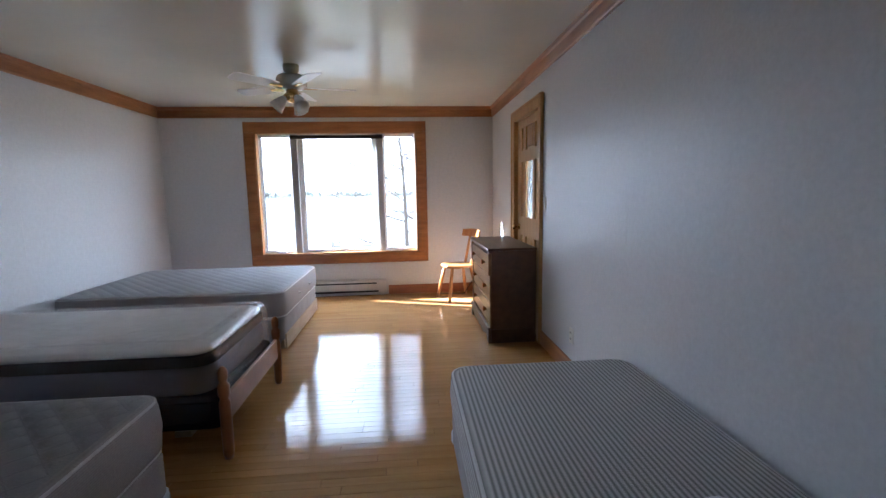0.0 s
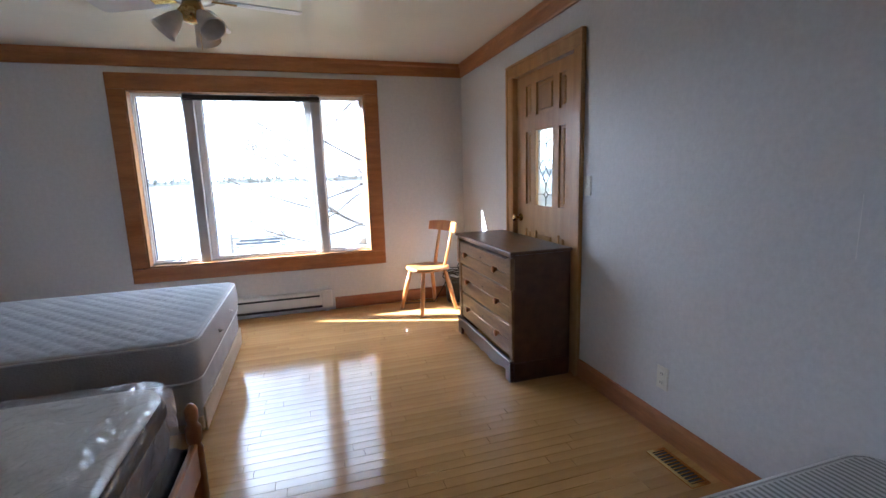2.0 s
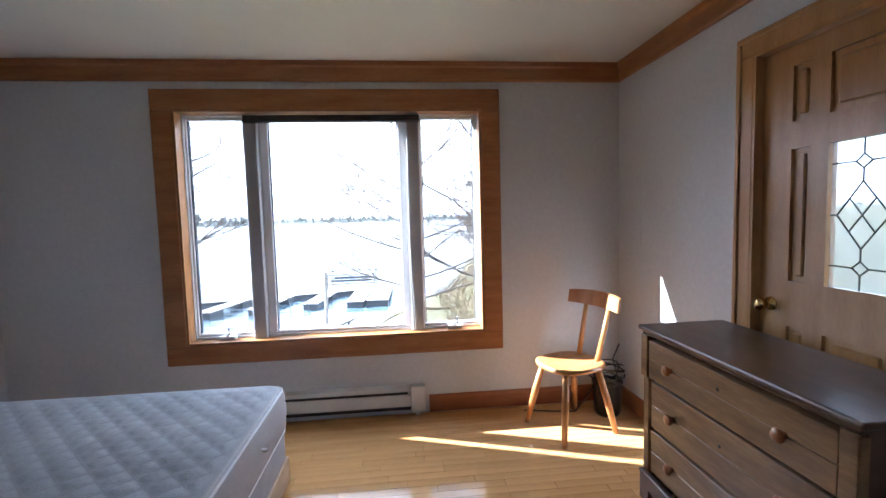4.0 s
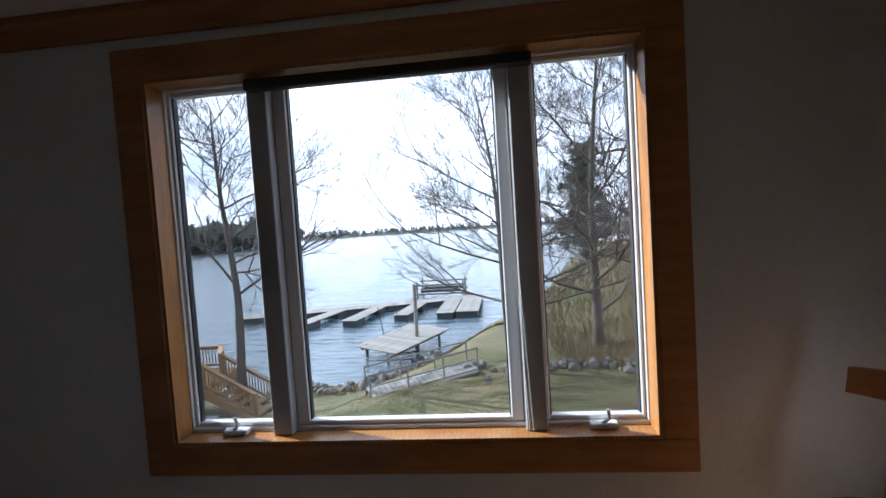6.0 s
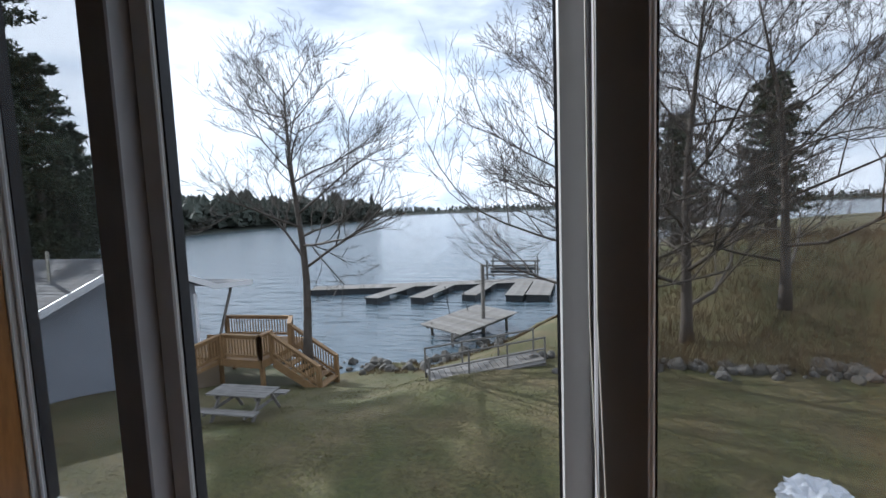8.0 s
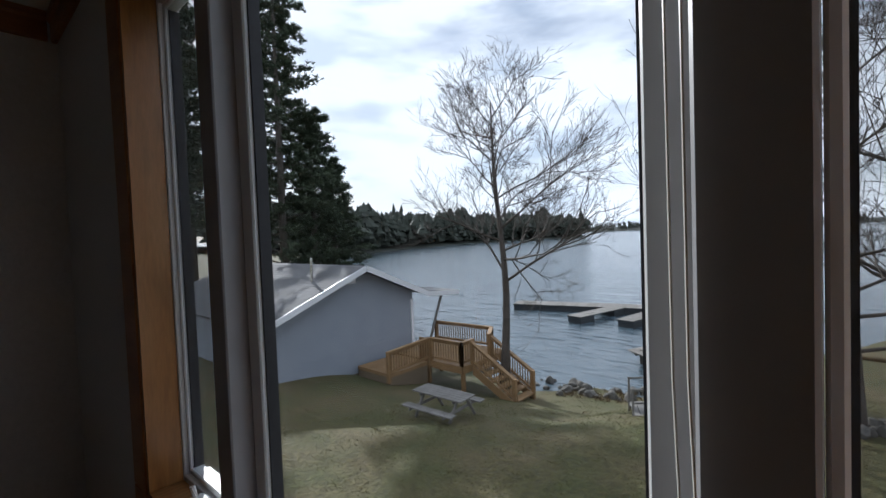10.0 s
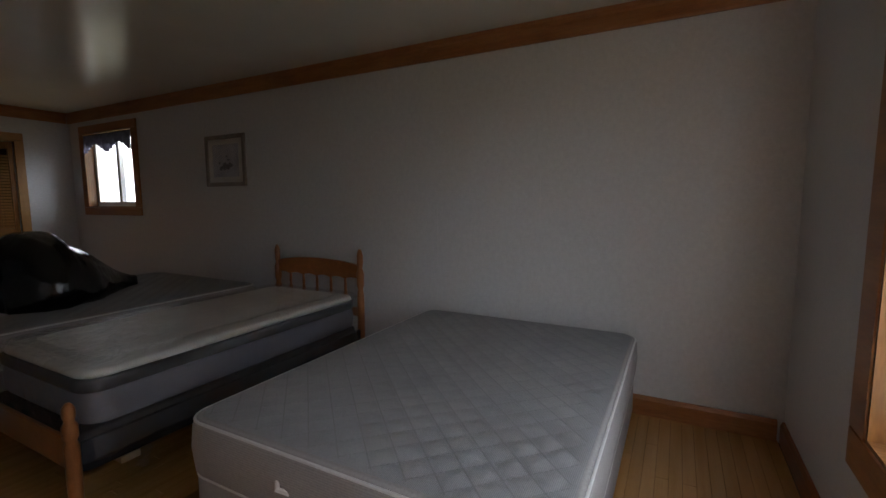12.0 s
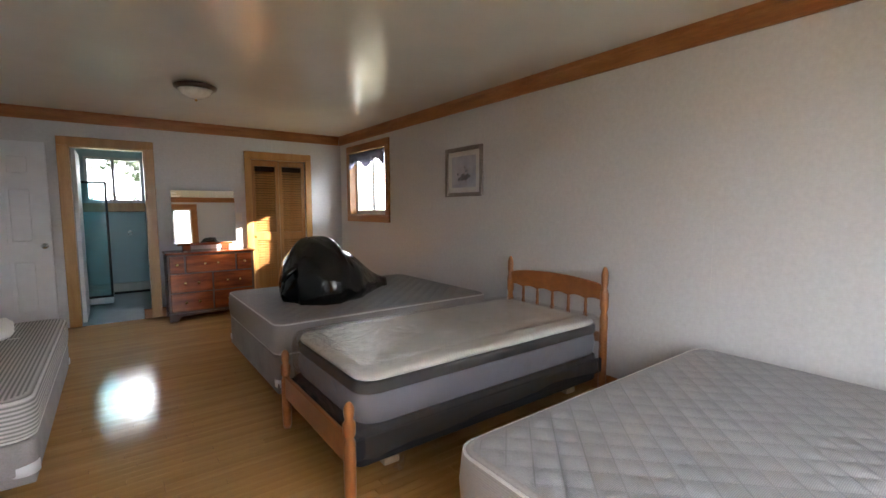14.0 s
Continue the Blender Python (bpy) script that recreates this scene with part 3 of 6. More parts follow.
part("blind_rail", box(-2.572, -1.418, -0.012, 0.034, 2.022, 2.066, 0.006), M["vinyl_dark"], win, "dark folded shade head rail")
SASH = (("sash", -2.977, -2.587, 0.016, True), ("sash", -2.499, -1.511, 0.056, False), ("sash", -1.423, -1.023, 0.016, True))
for nm, sx0, sx1, w, crank in SASH:
    z0, z1 = FZ0 + 0.033, FZ1 - 0.025
    s = bmesh.new()
    wz = 0.020
    add_box(s, sx0, sx0 + w, 0.088, 0.126, z0, z1, 0.004)
    add_box(s, sx1 - w, sx1, 0.088, 0.126, z0, z1, 0.004)
    add_box(s, sx0 + w, sx1 - w, 0.088, 0.126, z0, z0 + wz, 0.004)
    add_box(s, sx0 + w, sx1 - w, 0.088, 0.126, z1 - wz, z1, 0.004)
    sash = part(nm, s, M["vinyl"], win)
    g = bmesh.new()
    for q in ((sx0 + w, sx0 + w + 0.006, z0 + wz, z1 - wz), (sx1 - w - 0.006, sx1 - w, z0 + wz, z1 - wz)):
        add_box(g, q[0], q[1], 0.100, 0.128, q[2], q[3])
    part("gasket", g, M["vinyl_dark"], sash)
    pane = part("pane", box(sx0 + w, sx1 - w, 0.116, 0.120, z0 + wz, z1 - wz), M["glass"], sash)
    pane.visible_shadow = False
    if crank:
        sc = part("fly_screen", box(sx0 + w * 0.6, sx1 - w * 0.6, 0.0935, 0.0945, z0 + wz * 0.6, z1 - wz * 0.6), M["screen"], sash, "fine grey fly screen")
        sc.visible_shadow = False
        cx = (sx0 + sx1) / 2 + 0.02
        c = box(cx - 0.055, cx + 0.055, 0.030, 0.074, FZ0 + 0.0145, FZ0 + 0.040, 0.008, 2)
        add_tube(c, [(cx - 0.01, 0.045, FZ0 + 0.035), (cx + 0.02, 0.030, FZ0 + 0.062), (cx + 0.012, 0.024, FZ0 + 0.100)], [0.008, 0.007, 0.008])
        part("crank_handle", c, M["vinyl"], win, "white folding window crank", smooth=False)
part("blind_cord", tube([(-1.525, 0.012, 2.02), (-1.520, 0.010, 1.2), (-1.500, 0.006, 0.59)], 0.0014, 5), M["plate"], win, "hanging shade cord")
part("blind_cord", tube([(-1.512, 0.014, 2.02), (-1.508, 0.010, 1.2), (-1.486, 0.004, 0.59)], 0.0014, 5), M["plate"], win)
part("drip_cap", box(WX0 - 0.05, WX1 + 0.05, TH, TH + 0.04, WZ0 - 0.06, WZ0 - 0.005, 0.005), M["vinyl"], win)

# small window in the long wall
lw = thing("window_2", "small sliding window with pine casing and dark valance", "window", kind="structure")
casing(lw, "x", LEFT + 0.001, LY0, LY1, LZ0, LZ1, 0.09, 0.022, M["pine_flat"])
for y0, y1, z0, z1, n in ((LY0, LY0 + 0.014, LZ0, LZ1, "jamb"), (LY1 - 0.014, LY1, LZ0, LZ1, "jamb"), (LY0 + 0.014, LY1 - 0.014, LZ1 - 0.014, LZ1, "jamb_head"), (LY0 + 0.014, LY1 - 0.014, LZ0, LZ0 + 0.014, "stool")):
    part(n, box(LEFT - 0.084, LEFT + 0.02, y0, y1, z0, z1), M["pine"], lw)
fr = bmesh.new()
for y0, y1, z0, z1 in ((LY0, LY0 + 0.06, LZ0, LZ1), (LY1 - 0.06, LY1, LZ0, LZ1), (LY0 + 0.06, LY1 - 0.06, LZ0, LZ0 + 0.07), (LY0 + 0.06, LY1 - 0.06, LZ1 - 0.06, LZ1), (-6.54, -6.48, LZ0 + 0.07, LZ1 - 0.06)):
    add_box(fr, LEFT - 0.138, LEFT - 0.085, y0, y1, z0, z1, 0.003)
part("window_frame", fr, M["vinyl"], lw)
for y0, y1 in ((LY0 + 0.06, -6.54), (-6.48, LY1 - 0.06)):
    p = part("pane", box(LEFT - 0.114, LEFT - 0.110, y0, y1, LZ0 + 0.07, LZ1 - 0.06), M["glass"], lw)
    p.visible_shadow = False
# ---- doors ----
d1 = thing("door_1", "panelled pine door with leaded glass, closed behind the dresser", "door", kind="structure")
casing(d1, "x", -0.001, DY0, DY1, 0.0, DTOP, 0.088, -0.022, M["doorwood"], sill=False)
casing(d1, "x", -0.023, DY0 - 0.064, DY1 + 0.064, 0.0, DTOP + 0.064, 0.024, -0.010, M["doorwood"], sill=False)
for y0, y1 in ((DY0, DY0 + 0.012), (DY1 - 0.012, DY1)):
    part("jamb", box(-0.02, 0.14, y0, y1, 0, DTOP), M["doorwood"], d1)
part("jamb_head", box(-0.02, 0.14, DY0 + 0.012, DY1 - 0.012, DTOP - 0.012, DTOP), M["doorwood"], d1)
LW = DY1 - DY0 - 0.030
side, midw = 0.080, 0.230
xa = 0.140
cells = []
for z0, z1 in ((1.715, 1.935), (1.065, 1.605), (0.20, 0.875)):
    a0 = xa
    b0 = (LW - midw) / 2
    cells += [(a0, a0 + side, z0, z1), (LW - a0 - side, LW - a0, z0, z1)]
    if z0 != 1.065:
        cells.append((b0, b0 + midw, z0, z1))
hole = ((LW - midw) / 2, (LW + midw) / 2, 1.065, 1.605)
bm = wall_with("y", 0, 0.040, 0, LW, 0, DTOP - 0.02, cells + [hole])
leaf = part("leaf", bm, M["doorwood"], d1, m=pose(0.022, DY1 - 0.015, 0.004, 0, 0, -90))
for x0, x1, z0, z1 in cells:
    p = box(x0, x1, 0.014, 0.026, z0, z1)
    g = min(0.026, (x1 - x0) * 0.28)
    add_box(p, x0 + g, x1 - g, 0.004, 0.036, z0 + g, z1 - g, 0.006)
    part("door_panel", p, M["doorwood"], leaf)
gp = part("leaded_pane", box(hole[0], hole[1], 0.019, 0.022, hole[2], hole[3]), M["obscure"], leaf, "frosted leaded glass pane with diamonds")
gp.visible_shadow = False
came = bmesh.new()
hx, z0, z1 = (hole[0] + hole[1]) / 2, hole[2], hole[3]
W2 = midw / 2
for pts in ([(hx, z0), (hx, z0 + 0.055)], [(hx, z0 + 0.105), (hx, z0 + 0.15)], [(hx, z1 - 0.055), (hx, z1)], [(hx, z1 - 0.15), (hx, z1 - 0.105)],
            [(hx, z0 + 0.055), (hx + 0.028, z0 + 0.08), (hx, z0 + 0.105), (hx - 0.028, z0 + 0.08), (hx, z0 + 0.055)],
            [(hx, z1 - 0.055), (hx + 0.028, z1 - 0.08), (hx, z1 - 0.105), (hx - 0.028, z1 - 0.08), (hx, z1 - 0.055)],
            [(hx, z0 + 0.15), (hx + 0.09, z0 + 0.27), (hx, z1 - 0.15), (hx - 0.09, z0 + 0.27), (hx, z0 + 0.15)],
            [(hx - 0.045, z0 + 0.21), (hx + 0.045, z0 + 0.33)], [(hx + 0.045, z0 + 0.21), (hx - 0.045, z0 + 0.33)],
            [(hx - W2, z0 + 0.08), (hx - 0.028, z0 + 0.08)], [(hx + 0.028, z0 + 0.08), (hx + W2, z0 + 0.08)],
            [(hx - W2, z1 - 0.08), (hx - 0.028, z1 - 0.08)], [(hx + 0.028, z1 - 0.08), (hx + W2, z1 - 0.08)],
            [(hx - W2, z0 + 0.27), (hx - 0.09, z0 + 0.27)], [(hx + 0.09, z0 + 0.27), (hx + W2, z0 + 0.27)]):
    for a, b in zip(pts, pts[1:]):
        add_tube(came, [(a[0], 0.0175, a[1]), (b[0], 0.0175, b[1])], 0.0032, 5)
part("lead_came", came, M["lead"], leaf)
KNOB = [(0.030, 0), (0.030, 0.006), (0.012, 0.010), (0.010, 0.035), (0.024, 0.042), (0.029, 0.055), (0.024, 0.068), (0.008, 0.073)]
part("door_knob", lathe(KNOB), M["brass"], leaf, "polished brass knob", True, pose(0.062, 0, 0.955, 90, 0, 0))

# doorway to the bathroom, closet, white door
d2 = thing("door_2", "open doorway to the bathroom with pine casing", "door", kind="structure")
casing(d2, "y", BACK + 0.001, BX0, BX1, 0.0, BTOP, 0.095, 0.022, M["doorwood"], sill=False)
for x0, x1 in ((BX0, BX0 + 0.014), (BX1 - 0.014, BX1)):
    part("jamb", box(x0, x1, BACK - TH, BACK + 0.02, 0, BTOP), M["doorwood"], d2)
part("jamb_head", box(BX0 + 0.014, BX1 - 0.014, BACK - TH, BACK + 0.02, BTOP - 0.014, BTOP), M["doorwood"], d2)
part("white_leaf", box(BX1 - 0.055, BX1 - 0.016, BACK - 0.9, BACK - 0.15, 0.01, BTOP - 0.02, 0.003), M["white"], d2, "white door leaf swung into the bathroom")

d3 = thing("door_3", "louvred pine bifold closet doors with brass knob", "door", kind="structure")
casing(d3, "y", BACK + 0.001, CX0, CX1, 0.0, CTOP, 0.088, 0.022, M["doorwood"], sill=False)
part("jamb_head", box(CX0, CX1, BACK - 0.10, BACK + 0.018, CTOP - 0.016, CTOP), M["doorwood"], d3)
part("closet_back", box(CX0, CX1, BACK - 0.135, BACK - 0.12, 0, CTOP - 0.017), M["subfloor"], d3)
half = (CX1 - CX0) / 2
for k in range(2):
    x0 = CX0 + k * half + 0.003
    w = half - 0.006
    fr = wall_with("y", BACK - 0.048, 0.030, x0, x0 + w, 0.012, CTOP - 0.02, [(x0 + 0.045, x0 + w - 0.045, 0.12, 0.90), (x0 + 0.045, x0 + w - 0.045, 1.00, CTOP - 0.10)])
    lf = part("bifold_leaf", fr, M["pine"], d3)
    slat = bmesh.new()
    add_box(slat, 0, w - 0.09, -0.018, 0.018, -0.003, 0.003)
    bmesh.ops.rotate(slat, cent=(0, 0, 0), matrix=Matrix.Rotation(radians(-48), 3, "X"), verts=slat.verts)
    first = None
    for z in [0.140 + 0.034 * i for i in range(23)] + [1.018 + 0.034 * i for i in range(25)]:
        if z > CTOP - 0.11:
            continue
        if first is None:
            first = part("slat", slat, M["pine"], lf, m=pose(x0 + 0.045, BACK - 0.033, z))
        else:
            o = new("slat", first.data)
            o.parent, o.matrix_basis = lf, pose(x0 + 0.045, BACK - 0.033, z)
    if k == 1:
        part("knob", lathe([(0.012, 0), (0.012, 0.004), (0.006, 0.01), (0.006, 0.02), (0.017, 0.028), (0.017, 0.038), (0.006, 0.045)]), M["brass"], lf, "brass knob", True, pose(x0 + w - 0.022, BACK - 0.018, 0.95, -90))

d4 = thing("door_4", "white six-panel door standing open in the entry alcove", "door", pose(-0.76, BACK + 0.10, 0.012), kind="structure")
cells6 = []
for z0, z1 in ((1.66, 1.90), (0.95, 1.56), (0.20, 0.80)):
    cells6 += [(0.115, 0.345, z0, z1), (0.435, 0.665, z0, z1)]
leaf4 = part("leaf", wall_with("y", 0, 0.036, 0, 0.78, 0, 2.02, cells6), M["white"], d4)
for x0, x1, z0, z1 in cells6:
    p = box(x0, x1, 0.011, 0.025, z0, z1)
    add_box(p, x0 + 0.035, x1 - 0.035, 0.005, 0.031, z0 + 0.035, z1 - 0.035, 0.006)
    part("door_panel", p, M["white"], leaf4)
part("door_knob", lathe(KNOB), M["chrome"], leaf4, "satin steel knob", True, pose(0.060, 0.036, 0.93, -90))

# bathroom seen through the doorway
setting(part("bath_wall_south", wall_with("y", -9.6, -0.12, -2.3, 0.6, -0.02, CEIL, [(-1.72, -0.98, 1.43, 2.13)]), M["aqua"]), "pale aqua painted bathroom wall", "wall")
setting(part("bath_wall_west", box(-2.42, -2.3, -9.6, BACK - TH, -0.02, CEIL), M["aqua"]), "pale aqua painted bathroom wall", "wall")
setting(part("bath_wall_east", box(0.60, 0.72, -9.6, BACK - TH, -0.02, CEIL), M["aqua"]), "pale aqua painted bathroom wall", "wall")
setting(part("bath_floor", box(-2.42, 0.72, -9.6, BACK, -0.12, -0.004), M["bathfloor"]), "grey-blue vinyl bathroom floor", "floor")
w3 = thing("window_3", "white sliding bathroom window with bright trees outside", "window", kind="structure")
fr = bmesh.new()
for x0, x1, z0, z1 in ((-1.72, -1.68, 1.43, 2.13), (-1.02, -0.98, 1.43, 2.13), (-1.68, -1.02, 1.43, 1.475), (-1.68, -1.02, 2.085, 2.13), (-1.35, -1.31, 1.475, 2.085)):
    add_box(fr, x0, x1, -9.69, -9.575, z0, z1, 0.003)
part("window_frame", fr, M["vinyl"], w3)
part("window_sill", box(-1.79, -0.91, -9.598, -9.55, 1.29, 1.425, 0.006), M["doorwood"], w3, "varnished pine sill board")
for x0, x1 in ((-1.68, -1.35), (-1.31, -1.02)):
    part("pane", box(x0, x1, -9.65, -9.646, 1.475, 2.085), M["glass"], w3).visible_shadow = False
sh = thing("shower_stall", "framed glass shower stall with white tray", "shower", pose(-0.385, 0, -0.004))
part("tray", box(-0.86, 0.0, -9.55, -8.75, 0, 0.09, 0.02, 2), M["white"], sh)
fr = bmesh.new()
for x0, x1, z0, z1 in ((-0.86, -0.83, 0.09, 1.72), (-0.03, 0.0, 0.09, 1.72), (-0.83, -0.03, 1.69, 1.72), (-0.83, -0.03, 0.09, 0.12)):
    add_box(fr, x0, x1, -8.80, -8.77, z0, z1, 0.003)
add_box(fr, -0.86, -0.83, -9.55, -8.80, 1.69, 1.72)
part("door_frame", fr, M["vinyl_dark"], sh)
part("glass_panel", box(-0.83, -0.03, -8.787, -8.783, 0.12, 1.69), M["hazy"], sh)
part("glass_panel", box(-0.847, -0.843, -9.55, -8.80, 0.09, 1.69), M["hazy"], sh)
hk = thing("towel_hook", "small chrome ring on the bathroom wall", "hook", pose(-1.50, -9.598, 0.95))
part("ring", tube([(0.03 * math.cos(a), 0.025, 0.03 * math.sin(a)) for a in [2 * math.pi * k / 12 for k in range(13)]], 0.005, 6), M["chrome"], hk)
part("post", tube([(0, 0, 0.03), (0, 0.03, 0.03)], 0.008), M["chrome"], hk)
bh = thing("bath_heater", "low white enamel baseboard heater in the bathroom", "heater", pose(-1.9, -9.598, -0.004))
part("body", box(0, 0.98, 0, 0.06, 0.04, 0.17, 0.008), M["enamel"], bh)
part("foot", box(0.1, 0.9, 0.01, 0.05, 0, 0.04), M["black"], bh)

# ---- ceiling fixtures ----
fan = thing("ceiling_fan", "white five-blade ceiling fan with three frosted tulip lamps", "ceiling fan", pose(-2.08, -1.834, CEIL))
part("canopy", lathe([(0.035, -0.075), (0.062, -0.05), (0.066, 0.0)]), M["fanmetal"], fan, smooth=True)
part("motor_housing", lathe([(0.05, -0.20), (0.118, -0.185), (0.125, -0.16), (0.125, -0.11), (0.11, -0.09), (0.04, -0.075)], 28), M["fanmetal"], fan, smooth=True)
part("lamp_hub", lathe([(0.02, -0.305), (0.05, -0.29), (0.058, -0.25), (0.045, -0.20)]), M["brass"], fan, smooth=True)
for k in range(5):
    a = radians(72 * k + 13)
    bm = prism([(0.15, -0.050), (0.22, -0.062), (0.50, -0.068), (0.535, -0.05), (0.54, 0.0), (0.535, 0.05), (0.50, 0.068), (0.22, 0.062), (0.15, 0.050)], 0.006, "z")
    b = part("blade", bm, M["white"], fan, "white blade with cane-look inset", m=pose(0, 0, -0.185, 0, 0, math.degrees(a)) @ pose(0, 0, 0, 11, 0, 0))
    part("blade_iron", box(0.09, 0.21, -0.018, 0.018, -0.007, -0.001, 0.002), M["brass"], b)
for k in range(3):
    a = radians(120 * k + 75)
    m = pose(0, 0, -0.26, 0, 0, math.degrees(a)) @ pose(0.055, 0, 0, 0, 138, 0)
    lamp_s = part("shade", lathe([(0.020, 0.0), (0.026, 0.015), (0.040, 0.045), (0.052, 0.09), (0.066, 0.13), (0.060, 0.128), (0.046, 0.09), (0.034, 0.045), (0.012, 0.012)], 18), M["lampglass"], fan, "frosted tulip glass shade", True, m)
    part("socket", lathe([(0.016, -0.04), (0.022, -0.03), (0.022, 0.012)], 12), M["brass"], lamp_s)
part("pull_chain", tube([(0.02, 0.03, -0.30), (0.02, 0.03, -0.42)], 0.002, 5), M["brass"], fan)

cl = thing("ceiling_light", "flush ceiling light with frosted bowl and bronze ring", "ceiling light", pose(-1.94, -5.46, CEIL))
part("ring", lathe([(0.135, -0.045), (0.165, -0.035), (0.172, -0.012), (0.150, 0.0)], 32), M["walnut"], cl, smooth=True)
part("bowl", lathe([(0.012, -0.118), (0.06, -0.11), (0.11, -0.085), (0.14, -0.045)], 32), M["lampglass"], cl, "frosted glass bowl", True)
part("finial", lathe([(0.004, -0.140), (0.012, -0.130), (0.008, -0.118)], 10), M["brass"], cl)

# ---- beds ----
def smooth_step(t):
    t = max(0.0, min(1.0, t))
    return t * t * (3 - 2 * t)


def rounded(w, d, r, n=5):
    pts = []
    for cx, cy, a0 in ((w - r, r, -90), (w - r, d - r, 0), (r, d - r, 90), (r, r, 180)):
        pts += [(cx + r * math.cos(radians(a0 + 90 * k / n)), cy + r * math.sin(radians(a0 + 90 * k / n))) for k in range(n + 1)]
    return pts


def slab(w, d, z0, z1, r=0.09, edge=0.03, sag=0.0):
    """A cushion-like block with rounded plan corners and softly rolled edges."""
    bm, rings = bmesh.new(), []
    prof = [(edge, z0), (edge * 0.3, z0 + edge * 0.3), (0, z0 + edge), (-sag, (z0 + z1) / 2), (0, z1 - edge), (edge * 0.3, z1 - edge * 0.3), (edge, z1)]
    for inset, z in prof:
        rings.append([bm.verts.new((x, y, z)) for x, y in ((inset + px * (w - 2 * inset) / w, inset + py * (d - 2 * inset) / d) for px, py in rounded(w, d, r))])
    for a, b in zip(rings, rings[1:]):
        for k in range(len(a)):
            bm.faces.new((a[k - 1], a[k], b[k], b[k - 1]))
    bm.faces.new(rings[0])
    bm.faces.new(rings[-1][::-1])
    bmesh.ops.recalc_face_normals(bm, faces=bm.faces)
    return bm


def quilt(w, d, z, cell, high, kind, inset=0.028, r=0.07, step=0.012):
    """The stitched top: a fine sheet that swells between the seams."""
    bm = bmesh.new()
    nx, ny = int((w - 2 * inset) / step), int((d - 2 * inset) / step)
    grid = {}
    for i in range(nx + 1):
        for j in range(ny + 1):
            x, y = inset + step * i, inset + step * j
            qx, qy = max(r - (x - inset), r - (w - inset - x), 0), max(r - (y - inset), r - (d - inset - y), 0)
            if qx and qy and math.hypot(qx, qy) > r:
                continue
            if kind == "diamond":
                u, v = (i + j) * step / cell, (i - j) * step / cell
                s = abs(math.sin(math.pi * u) * math.sin(math.pi * v)) ** 0.42
            elif kind == "tuft":
                s = 0.6 + 0.4 * (noise.noise((x * 7, y * 7, 2.0))) - 0.8 * max(0, 1 - 9 * math.hypot((x / 0.34) % 1 - 0.5, (y / 0.30) % 1 - 0.5))
            else:
                s = 0.5 + 0.3 * noise.noise((x * 3, y * 3, 5.0))
            e = min(x - inset, w - inset - x, y - inset, d - inset - y)
            roll = min(1, e / 0.05)
            grid[i, j] = bm.verts.new((x, y, z + 0.001 + high * s * roll))
    for i in range(nx):
        for j in range(ny):
            q = [grid.get(k) for k in ((i, j), (i + 1, j), (i + 1, j + 1), (i, j + 1))]
            if all(q):
                bm.faces.new(q)
    return bm


def seam_strips(w, d, z, cell, inset=0.05, half=0.0022):
    """Narrow strips along a quilted top's diagonal seams: stitches, with seam shade as grey."""
    bm = bmesh.new()
    x0, x1, y0, y1 = inset, w - inset, inset, d - inset
    for sgn in (1, -1):
        for k in range(int(-d / cell) - 1, int((w + d) / cell) + 2):
            c = k * cell + (0.056 if sgn == 1 else 0.0)
            ends = sorted({(round(x, 4), round(sgn * (c - x), 4)) for x in (x0, x1) if y0 <= sgn * (c - x) <= y1} | {(round(c - sgn * y, 4), round(y, 4)) for y in (y0, y1) if x0 <= c - sgn * y <= x1})
            if len(ends) < 2 or ends[-1][0] - ends[0][0] < 0.04:
                continue
            (ax, ay), (bx, by) = ends[0], ends[-1]
            ln = math.hypot(bx - ax, by - ay)
            nx, ny_ = -(by - ay) / ln * half, (bx - ax) / ln * half
            bm.faces.new([bm.verts.new(p) for p in ((ax - nx, ay - ny_, z), (bx - nx, by - ny_, z), (bx + nx, by + ny_, z), (ax + nx, ay + ny_, z))])
    return bm


def piping(w, d, z, r, t=0.006):
    pts = [(x, y, z) for x, y in rounded(w, d, r)]
    return tube(pts + pts[:1], t, 6, False)


def mattress(name, label, m, w, d, h, side_mat, top_mat, kind, cell=0.10, high=0.025, tags=0):
    t = thing(name, label, "mattress", m)
    part("body", slab(w, d, 0, h, sag=0.006), side_mat, t, smooth=True)
    part("quilted_top", quilt(w, d, h, cell, high, kind, step=cell / 10 if kind == "diamond" else 0.012), top_mat, t, smooth=True)
    if kind == "diamond":
        part("seam_stitching", seam_strips(w, d, h + 0.001 + high * 0.30, cell), M["seam_shade"], t, "stitched seams with their shade as grey strips")
    part("piping", piping(w - 0.016, d - 0.016, h - 0.012, 0.085), M["piping"], t, m=pose(0.008, 0.008, 0))
    part("piping", piping(w - 0.016, d - 0.016, 0.012, 0.085), M["piping"], t, m=pose(0.008, 0.008, 0))
    for k in range(tags):
        part("handle_loop", tube([(w - 0.002, d * (0.35 + 0.3 * k), h * 0.55), (w + 0.020, d * (0.35 + 0.3 * k) + 0.02, h * 0.5), (w - 0.002, d * (0.35 + 0.3 * k) + 0.05, h * 0.42)], 0.009, 6), M["piping"], t, "white cloth handle loop")
    return t


